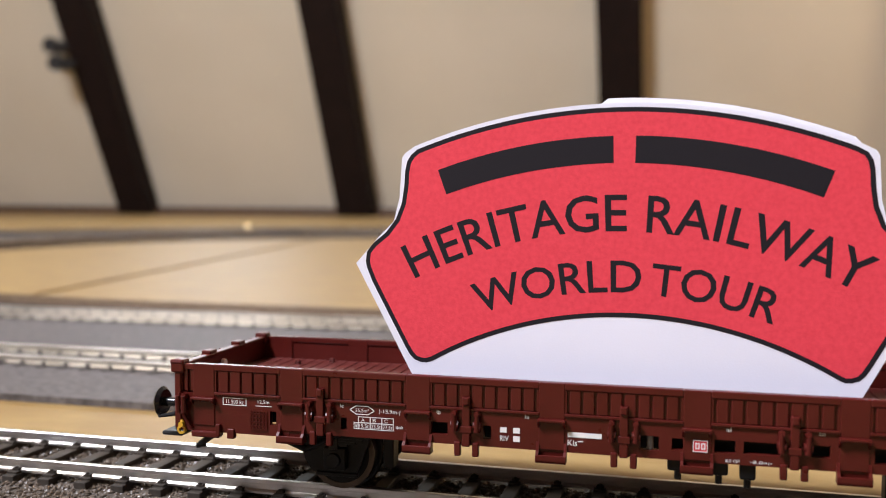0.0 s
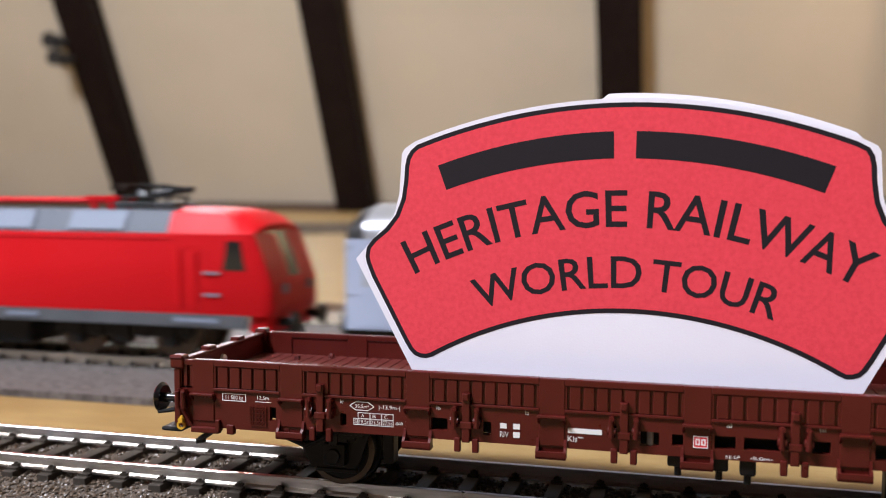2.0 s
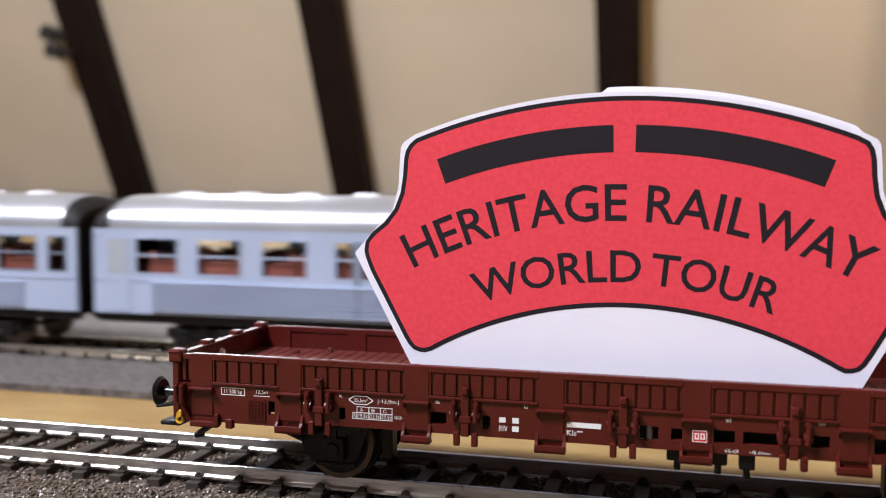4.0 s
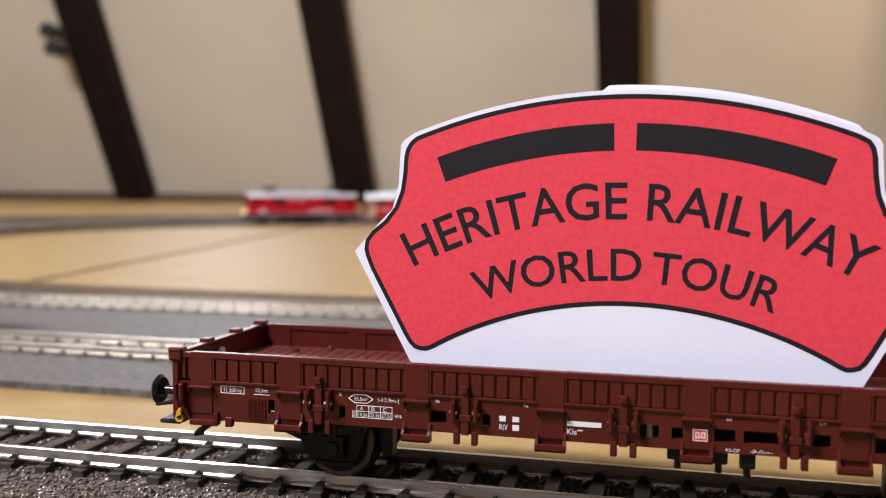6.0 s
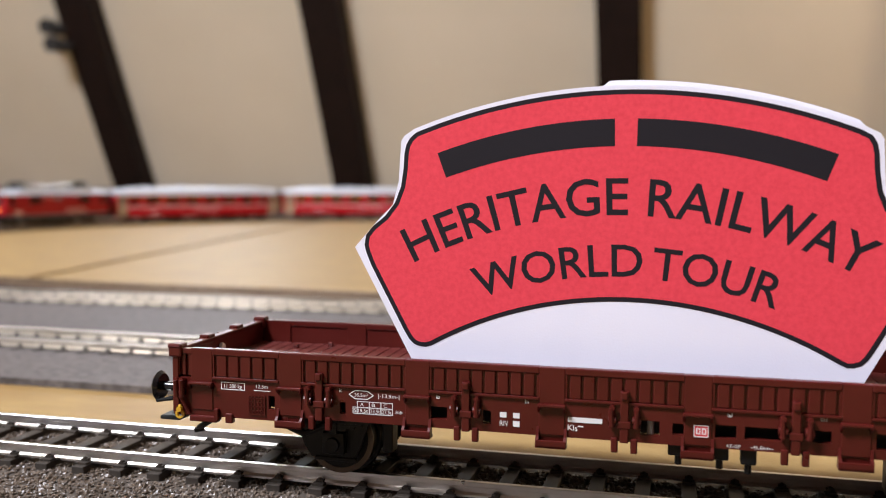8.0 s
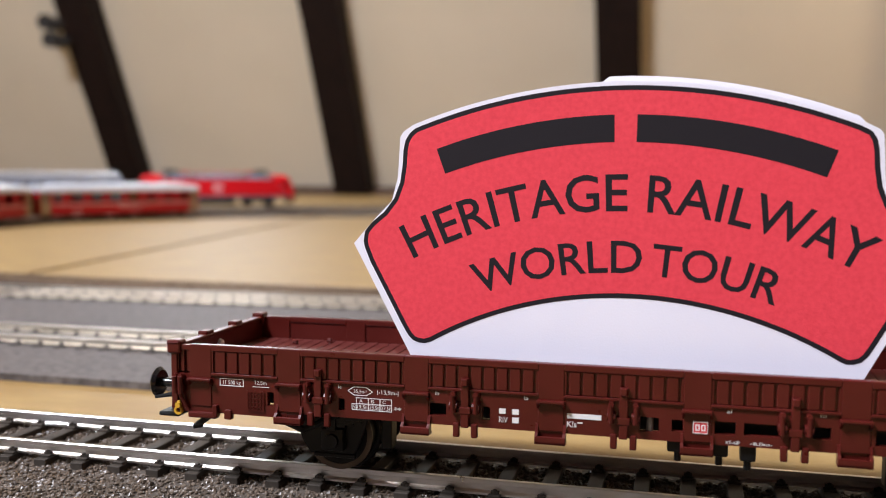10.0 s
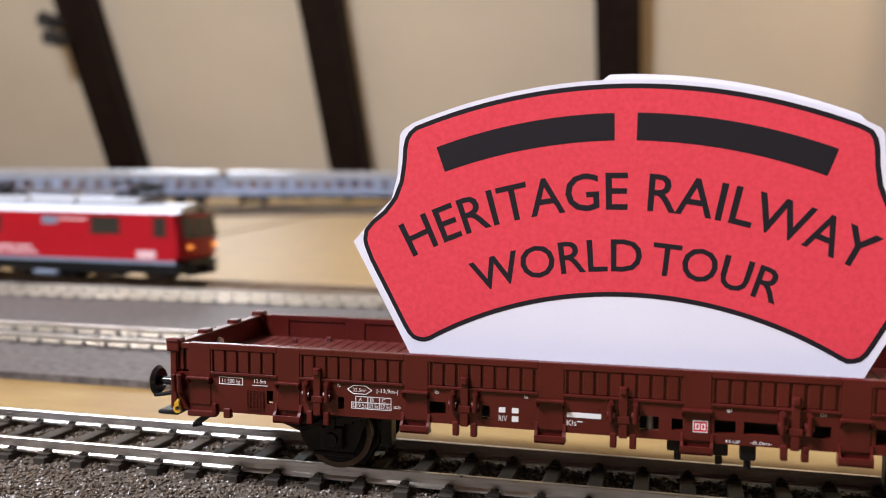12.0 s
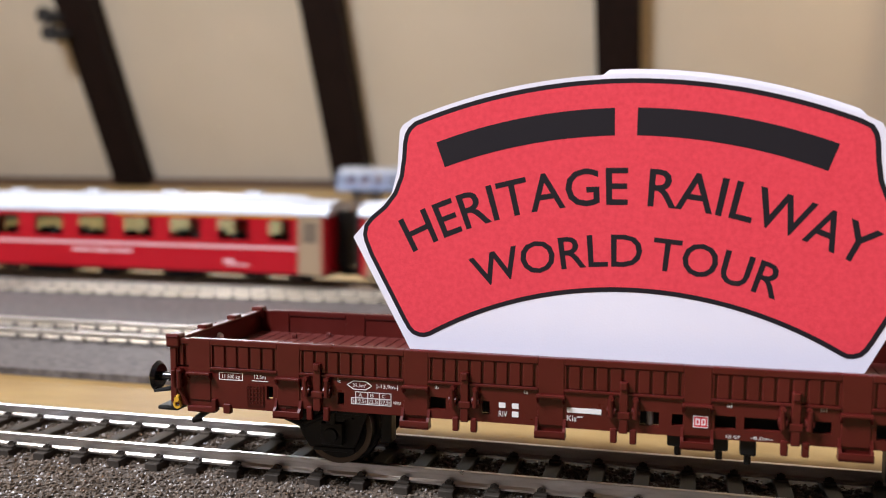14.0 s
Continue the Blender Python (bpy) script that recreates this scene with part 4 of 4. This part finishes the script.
        part("lettering_bar", B(-5.5, 5.5, *sorted((s * 16.95, s * 17.1)), 17.2, 18.4), PINK_WHITE, body)
    pantograph(loco, -58, 45.2, 1)
    pantograph(loco, 58, 45.2, -1)
    bm = bmesh.new()
    for y in (-4, 4):
        rod(bm, (-48, y, 45.2), (48, y, 45.2), 0.8, n=8)
    for x in (-46, -40, 40, 46):
        rod(bm, (x, -4, 42.5), (x, -4, 45.6), 1.0, n=8)
        rod(bm, (x, 4, 42.5), (x, 4, 45.6), 1.0, n=8)
        box(bm, x - 2.5, x + 2.5, -5, 5, 45.4, 46.6)
    part("roof_conductor", bm, LOCO_RED, loco, "red roof conductor bars")
    part("roof_fitting", rod(bmesh.new(), (2, 0, 42.5), (2, 0, 47), 1.6, n=12), CARD, loco)
    part("transformer", B(-24, 24, -13, 13, 3.0, 12, bevel=0.8), BLACK, loco)
    for x in (-55, 55):
        bogie(loco, x, 30, 7.2, 8.7)
    return loco


def express_coach(ribbed):
    coach = thing("passenger_coach", "silver model passenger coach with pale roof" + (" and ribbed lower panels" if ribbed else ""), "railway coach", "silver coaches")
    half, w = 149.0, 16.4
    cols = []          # windows and doors along the side: (centre, width)
    for x in (9.55, 28.65, 47.75, 91.0, 110.2, 129.2):
        cols += [(x, 13.4), (-x, 13.4)]
    for x in (66.6, 73.8):
        cols += [(x, 5.6), (-x, 5.6)]
    cols.append((-142.6, 6.4))
    cols.sort()
    inner = part("interior", B(-half + 1, half - 1, -14.6, 14.6, 12.5, 13.5), SEAT, coach)
    for s in (-1, 1):
        part("side_panel", pierced(-half, half, 12.0, 35.8, [(c - d / 2, c + d / 2, 23.2, 33.4) for c, d in cols], *sorted((s * (w - 1.0), s * w))), SILVER, coach)
        for c, width in cols:
            bm = bmesh.new()
            y0, y1 = sorted((s * (w - 0.35), s * (w + 0.12)))
            for a in ((c - width / 2, c + width / 2, 23.2, 23.6), (c - width / 2, c + width / 2, 33.0, 33.4), (c - width / 2, c - width / 2 + 0.4, 23.6, 33.0), (c + width / 2 - 0.4, c + width / 2, 23.6, 33.0), (c - width / 2 + 0.4, c + width / 2 - 0.4, 28.2, 28.7)):
                box(bm, a[0], a[1], y0, y1, a[2], a[3])
            win = part("window", bm, LOCO_PALE if not ribbed else SILVER, coach)
            part("pane", B(c - width / 2 + 0.3, c + width / 2 - 0.3, *sorted((s * (w - 0.7), s * (w - 0.45))), 23.3, 33.3), PANE, win).visible_shadow = False
        bm = bmesh.new()
        for k in range(8 if ribbed else 7):
            box(bm, -half + 18, half - 18, *sorted((s * w, s * (w + (0.6 if ribbed else 0.45)))), 13.0 + k * 1.1, 13.5 + k * 1.1)
        tagged(part("ribbed_panel", bm, SILVER, coach), kind="stuff")
        part("waist_line", B(-half, half, *sorted((s * w, s * (w + 0.18))), 21.2, 21.6), SILVER, coach)
        part("end_door", B(137.5, 145.5, *sorted((s * w, s * (w + 0.16))), 12.6, 33.6, bevel=0.05), SILVER, coach)
        part("door_blind", B(138.6, 144.4, *sorted((s * (w + 0.1), s * (w + 0.22))), 23.4, 33.0), BLIND, coach)
        part("pale_panel", B(-117, -104, *sorted((s * w, s * (w + 0.26))), 16.8, 21.0), VENT, coach)
        for x0, x1 in ((69.5, 70.9), (-70.9, -69.5)):
            part("door_seam", B(x0, x1, *sorted((s * w, s * (w + 0.15))), 12.5, 33.4), LOCO_PALE, coach)
        part("lettering_bar", B(-6, 2, *sorted((s * w, s * (w + 0.1))), 20.4, 21.2), LOCO_SKIRT, coach)
        part("emblem", B(-29, -24, *sorted((s * w, s * (w + 0.1))), 16.4, 19.4), LOCO_SKIRT, coach)
        part("solebar", B(-half, half, *sorted((s * 13.4, s * 15.4)), 9.4, 12.1, bevel=0.3), BLACK, coach)
    prof = [(w, 35.7)] + [(w * math.cos(a) * 1.0, 35.7 + 9.6 * math.sin(a) ** 0.85) for a in [radians(v) for v in range(10, 180, 10)]] + [(-w, 35.7)]
    bm = bmesh.new()
    rings = []
    for x, k in ((-half + 5, 0.97), (-half + 14, 1.0), (half - 14, 1.0), (half - 5, 0.97)):
        rings.append([(x, y, 35.7 + (z - 35.7) * k) for y, z in prof])
    loft(bm, rings)
    roof = part("roof", bm, SILVER_ROOF, coach, "smooth pale silver roof", smooth=True)
    for i in range(15):
        x = -125 + i * 18
        part("roof_vent", rod(bmesh.new(), (x, 0, 44.8), (x, 0, 46.0), 4.5, 3.0, 16), VENT, roof, smooth=True)
    for e in (-1, 1):
        # roof end and end wall are near-black: their shade is put into the colour
        bm = bmesh.new()
        loft(bm, [[(e * (half - d), y * m, 35.7 + (z - 35.7) * k) for y, z in prof] for d, k, m in ((4.9, 0.965, 1.0), (2.0, 0.86, 0.985), (0.0, 0.62, 0.95))])
        part("roof_end", bm, NEAR_BLACK, roof, "domed roof end with shade in its near-black colour", smooth=True)
        part("end_wall", B(*sorted((e * (half - 1), e * half)), -15.4, 15.4, 12, 36), NEAR_BLACK, coach, "coach end with shade in its near-black colour")
        bm = bmesh.new()
        for k in range(4):
            q = 0.0 if k % 2 else 0.5
            box(bm, *sorted((e * (half + k * 0.5), e * (half + k * 0.5 + 0.5))), -6.5 + q, 6.5 - q, 11.5 + q, 35 - q)
        part("gangway", bm, NEAR_BLACK, coach, "black rubber gangway")
        for s in (-1, 1):
            part("buffer", rod(rod(bmesh.new(), (e * half, s * 10.1, 12.3), (e * (half + 2.0), s * 10.1, 12.3), 1.1, n=10), (e * (half + 1.9), s * 10.1, 12.3), (e * (half + 2.6), s * 10.1, 12.3), 2.8, n=16), BLACK, coach)
        bogie(coach, e * 109, 28, 5.4, 8.7)
    part("floor", B(-half, half, -15.4, 15.4, 10.8, 12.4), BLACK, coach)
    part("centre_sill", B(-88, 88, -3, 3, 8.4, 11), BLACK, coach)
    for x0, x1, z0 in ((-74, -62, 6.4), (-41, -33, 5.2), (-8, -2, 7.0), (14, 27, 5.0), (48, 54, 6.6), (66, 78, 5.6)):
        part("underfloor_box", B(x0, x1, -13.0, 13.0, z0, 11, bevel=0.6), BLACK, coach)
    part("partition", B(-half + 4, half - 4, -0.8, 0.8, 13.4, 28.4), SEAT, inner)
    for x in range(-130, 136, 15):
        bm = bmesh.new()
        for s in (-1, 1):
            box(bm, x - 7.3, x + 7.3, *sorted((s * 3.5, s * 15.2)), 13.4, 27.0, bevel=0.5)
            for e in (-1, 1):
                box(bm, x + e * 6.0 - 1.2, x + e * 6.0 + 1.2, *sorted((s * 3.5, s * 15.0)), 26.8, 29.4, bevel=0.5)
        part("seat", bm, SEAT, inner)
    return coach


DROP = 0.0026      # the narrow gauge bodies hang this far down between their wheels


def alpine_loco():
    loco = thing("narrow_gauge_locomotive", "deep red narrow gauge model locomotive with silver white roof", "locomotive")
    half, w = 69.0, 15.0
    side = [(-66.5, 12.6), (-69, 14), (-69, 22), (-66.8, 33), (66.8, 33), (69, 22), (69, 14), (66.5, 12.6)]
    bm = bmesh.new()
    loft(bm, [[(x * k, y, z) for x, z in side] for k, y in ((0.955, -w), (0.985, -w + 2.5), (1.0, -5), (1.0, 5), (0.985, w - 2.5), (0.955, w))])
    body = part("body", bm, SWISS_RED, loco, smooth=True)
    for s in (-1, 1):
        part("waist_strip", B(-65, 65, *sorted((s * 14.6, s * 15.15)), 11.0, 12.7, bevel=0.15), LOCO_PALE, loco, "pale grey lower strip")
        part("frame", B(-67, 67, *sorted((s * 13.0, s * 14.8)), 7.0, 11.0, bevel=0.3), BLACK, loco)
        for c, width, z0, z1 in ((-33, 15, 23.6, 31.2), (30, 15, 23.6, 31.2), (57.5, 6.4, 22.8, 31.4), (-57.5, 6.4, 22.8, 31.4)):
            part("side_window", B(c - width / 2, c + width / 2, *sorted((s * 14.7, s * 15.12)), z0, z1, bevel=0.12), DARK_GLASS, body)
            part("window_frame", frame_bars(bmesh.new(), c - width / 2 - 0.35, c + width / 2 + 0.35, z0 - 0.35, z1 + 0.35, 0.4, y=s * 15.08 - (0.05 if s < 0 else 0)), SWISS_RED, body)
        for x0, x1, z0, z1 in ((-33, -19, 16.6, 17.8), (-17.5, -9, 16.6, 17.8), (-36, -24, 14.3, 15.4), (-23, -6, 14.3, 15.4), (6, 21, 29.4, 30.2)):
            part("lettering_bar", B(x0, x1, *sorted((s * 14.9, s * 15.08)), z0, z1), PINK_WHITE, body)
        part("crest", B(-3, 5, *sorted((s * 14.9, s * 15.1)), 27.4, 31.0), LOCO_PALE, body)
        part("number_plate", B(46, 55, *sorted((s * 14.9, s * 15.1)), 13.4, 17.0), PINK_WHITE, body)
    for e in (-1, 1):
        bm = bmesh.new()
        for y0, y1 in ((-12.4, -4.9), (-4.3, 4.3), (4.9, 12.4)):
            loft(bm, [[(e * (69.25 - 0.02 * abs(y)), y, 22.2), (e * (67.15 - 0.02 * abs(y)), y, 31.6), (e * 65.0, y, 31.6), (e * 66.5, y, 22.2)] for y in (y0, y1)])
        part("windscreen", bm, DARK_GLASS, loco, "dark cab windscreens")
        for y, z in ((-9.5, 18.6), (9.5, 18.6), (0, 34.4)):
            part("headlight", rod(bmesh.new(), (e * 66, y, z), (e * 69.5, y, z), 1.05, n=14), LAMP_WARM if e > 0 and z < 20 else DARK_GLASS, loco)
        part("buffer_beam", B(*sorted((e * 66, e * 69.6)), -11, 11, 6.0, 12.4, bevel=0.6), BLACK, loco)
        part("coupling", B(*sorted((e * 69, e * 74)), -2.4, 2.4, 7, 10.5, bevel=0.5), BLACK, loco)
        bogie(loco, e * 36, 27, 6.2, 6.2).matrix_basis = pose(0, 0, DROP)
    prof = [(-15.2, 32.9), (15.2, 32.9), (14.2, 34.6), (10, 36.4), (0, 37.0), (-10, 36.4), (-14.2, 34.6)]
    roof = part("roof", prism(bmesh.new(), prof, "x", -67.2, 67.2), SWISS_ROOF, loco, "silver white roof", smooth=True)
    for x0, x1 in ((-45, -14), (-12, 12), (14, 45)):
        part("roof_hatch", B(x0, x1, -11.5, 11.5, 35.5, 39.4, bevel=0.8), SWISS_ROOF, roof)
    for x, f in ((-38, 1), (38, -1)):
        pantograph(loco, x, 41.0, f)
    part("roof_conductor", rod(rod(bmesh.new(), (-36, 0, 42.0), (36, 0, 42.0), 0.5, n=6), (0, 5, 39), (0, 5, 43), 1.4, n=10), STEEL, loco)
    part("underfloor_box", B(-13, 13, -12, 12, 4.0, 8, bevel=0.6), BLACK, loco)
    part("air_tank", rod(bmesh.new(), (-8, -13.2, 5.8), (4, -13.2, 5.8), 1.8, n=14), LOCO_PALE, loco, smooth=True)
    return loco


def alpine_coach(first):
    coach = thing("narrow_gauge_coach", "red model coach with pale stripe, white roof and yellow line", "railway coach", "red coaches")
    half, w = 100.0, 15.0
    cols = sorted([(e * x, d) for e in (-1, 1) for x, d in ((11.4, 15.4), (34.3, 15.4), (57.3, 15.4), (78.4, 10.6))])
    inner = part("interior", B(-half + 1, half - 1, -13.4, 13.4, 8.0, 9.0), BEIGE, coach)
    for s in (-1, 1):
        part("side_panel", pierced(-86.3, 86.3, 7.2, 31.4, [(c - d / 2, c + d / 2, 20.2, 29.8) for c, d in cols], *sorted((s * 14.1, s * w))), SWISS_RED, coach)
        for c, width in cols:
            win = part("window", frame_bars(bmesh.new(), c - width / 2, c + width / 2, 20.2, 29.8, 0.45, y=s * 15.05), SWISS_RED, coach)
            part("pane", B(c - width / 2 + 0.3, c + width / 2 - 0.3, *sorted((s * 14.4, s * 14.6)), 20.5, 29.6), PANE_TINTED, win).visible_shadow = False
        part("stripe", B(-86.3, 86.3, *sorted((s * 14.9, s * 15.1)), 17.1, 18.2), PINK_WHITE, coach, "pale waist stripe")
        for x0, x1, z0, z1 in ((-22, -12.5, 13.9, 15.1), (-11.5, -2.5, 13.9, 15.1), (-1.5, 8, 13.9, 15.1), (52.5, 57.5, 10.9, 12.4), (54, 64, 9.8, 10.5)):
            part("lettering_bar", B(x0, x1, *sorted((s * 14.9, s * 15.08)), z0, z1), PINK_WHITE, coach)
        if first:
            part("cantrail_line", B(0, 86.3, *sorted((s * 14.9, s * 15.12)), 30.3, 31.3), YELLOW, coach, "yellow first class line")
        for e in (-1, 1):
            part("corner_panel", prism(bmesh.new(), [(e * 97.2, s * 13.0), (e * 97.2, s * w), (e * 98.2, s * 14.6), (e * half, s * 12.8), (e * half, s * 11.6)], "z", 7.2, 31.4), SWISS_RED, coach)
            door = part("door", B(*sorted((e * 86.5, e * 97.0)), *sorted((s * 14.0, s * 14.75)), 6.8, 30.6, bevel=0.2), BEIGE, coach, "beige folding door")
            part("door_pane", B(*sorted((e * 88.5, e * 95)), *sorted((s * 14.7, s * 14.85)), 20, 28.6, bevel=0.1), GLASS_DIM, door)
        part("solebar", B(-half + 2, half - 2, *sorted((s * 11.8, s * 13.2)), 5.8, 7.4, bevel=0.2), BLACK, coach)
    prof = [(15.3, 31.2), (14.9, 34.2), (12.4, 37.2), (7, 38.9), (0, 39.4), (-7, 38.9), (-12.4, 37.2), (-14.9, 34.2), (-15.3, 31.2)]
    bm = bmesh.new()
    loft(bm, [[(x, y, 31.2 + (z - 31.2) * k) for y, z in prof] for x, k in ((-half, 0.75), (-half + 16, 0.8), (-half + 20, 1.0), (half - 20, 1.0), (half - 16, 0.8), (half, 0.75))])
    roof = part("roof", bm, SWISS_ROOF, coach, "clean white roof", smooth=True)
    for x in (-60, -20, 20, 60):
        part("roof_vent", B(x - 4, x + 4, -3, 3, 38.8, 40.6, bevel=0.6), SWISS_ROOF, roof)
    for e in (-1, 1):
        part("end_wall", B(*sorted((e * (half - 1), e * half)), -11.5, 11.5, 7.4, 32.6), SWISS_RED, coach)
        bm = bmesh.new()
        for k in range(5):
            q = 0.0 if k % 2 else 0.8
            box(bm, *sorted((e * (half + k * 0.9), e * (half + k * 0.9 + 0.9))), -7 + q, 7 - q, 9 + q, 33 - q)
        part("gangway", bm, NEAR_BLACK, coach, "dark rubber gangway")
        bogie(coach, e * 72, 21, 4.6, 6.2).matrix_basis = pose(0, 0, DROP)
        part("coupling", B(*sorted((e * half, e * (half + 6))), -2, 2, 6, 9, bevel=0.4), BLACK, coach)
    part("floor", B(-half, half, -13.6, 13.6, 6.6, 8.0), BLACK, coach)
    for x0, x1 in ((-46, -30), (-10, -4), (22, 36)):
        part("underfloor_box", B(x0, x1, -12.5, 12.5, 3.4, 8.4, bevel=0.5), BLACK, coach)
    for x in range(-70, 80, 18):
        bm = bmesh.new()
        for s in (-1, 1):
            box(bm, x - 1.3, x + 1.3, *sorted((s * 3, s * 12)), 8.9, 23.0, bevel=0.5)
            box(bm, x - 5, x + 5, *sorted((s * 3, s * 12)), 8.9, 14.0, bevel=0.5)
        part("seat", bm, NEAR_BLACK if first else BEIGE, inner)
    return coach


# ---- things on the rafters and the far board ----
def build_far_details():
    hook = thing("wall_bracket", "black double cable hook on the rafter", "bracket")
    y = slope_y(404) - 62
    for x, z in ((-1530, 419), (-1517, 376)):
        part("hook", rod(rod(bmesh.new(), (x, y - 20, z), (x, y + 40, z), 20, 16, 16), (x, y - 5, z - 4), (x + 50, y - 5, z - 4), 9, n=10), ANTHRACITE, hook)
    strip = thing("metal_strip", "short bright metal strip lying on the far underlay", "strip")
    part("strip", B(-573, -512, 1075, 1079, -3.9, 2.0, bevel=0.5), STEEL, strip)
    # the bright reflection on the far rail, made as a small glowing stub
    bulb = thing("rail_glint", "small warm glowing stub in place of a glint on the far rail", "bulb")
    part("glass", rod(rod(bmesh.new(), (-592, 1068, -3.9), (-592, 1068, 2), 4, n=12), (-592, 1068, 2), (-592, 1068, 8), 5, 3, 12), GLINT, bulb)


build_far_details()


# ---- the trains' way ----
EXPRESS_KNOTS = [(-1, -0.562), (0, -0.377), (1.4, -0.1183), (2.0, -0.0085), (3.2, 0.218), (5.4, 0.6344), (10.4, 1.561), (11.0, 1.681), (11.5, 1.806), (12.0, 1.915), (12.6, 2.0476), (13.6, 2.2826), (15, 2.612)]
ALPINE_KNOTS = [(-1, -0.92), (0, -0.76), (6.0, 0.2210), (7.0, 0.3845), (7.5, 0.468), (8.1, 0.552), (10.4, 0.920), (11.0, 1.033), (11.6, 1.132), (12.2, 1.2510), (12.6, 1.3318), (13.0, 1.4187), (13.5, 1.5225), (14.0, 1.6388), (15, 1.868)]


def glide(knots, t):
    """Smooth way along the track at t, through the knots."""
    for i in range(1, len(knots) - 2):
        if t <= knots[i + 1][0] or i == len(knots) - 3:
            (ta, a), (tb, b), (tc, c), (td, d) = knots[i - 1:i + 3]
            h = tc - tb
            m0 = ((b - a) / (tb - ta) * h + (c - b) / h * (tb - ta)) / (h + tb - ta)
            m1 = ((c - b) / h * (td - tc) + (d - c) / (td - tc) * h) / (h + td - tc)
            u = (t - tb) / h
            return (2 * u**3 - 3 * u**2 + 1) * b + (u**3 - 2 * u**2 + u) * h * m0 + (3 * u**2 - 2 * u**3) * c + (u**3 - u**2) * h * m1


def ride(f, s, reach, rise=level):
    """The pose of a vehicle whose bogies stand reach metres either side of s."""
    front, back = f(s + reach), f(s - reach)
    mid, d = (front + back) / 2, front - back
    return Matrix.Translation((mid.x, mid.y, rise(s))) @ Matrix.Rotation(math.atan2(d.y, d.x), 4, "Z")


EXPRESS_TRAIN = [(express_loco(), 0.0, 0.055), (express_coach(False), -0.2725, 0.109), (express_coach(True), -0.5755, 0.109)]
ALPINE_TRAIN = [(alpine_loco(), 0.0, 0.036), (alpine_coach(True), -0.1824, 0.072), (alpine_coach(True), -0.395, 0.072)]


def motions():
    times = [i * 0.2 for i in range(71)]
    for train, f, knots, rise in ((EXPRESS_TRAIN, EXPRESS, EXPRESS_KNOTS, climb), (ALPINE_TRAIN, ALPINE, ALPINE_KNOTS, lambda s: -DROP)):
        for vehicle, back, reach in train:
            walk(vehicle, [(t, ride(f, glide(knots, t) + back, reach, rise)) for t in times])


motions()
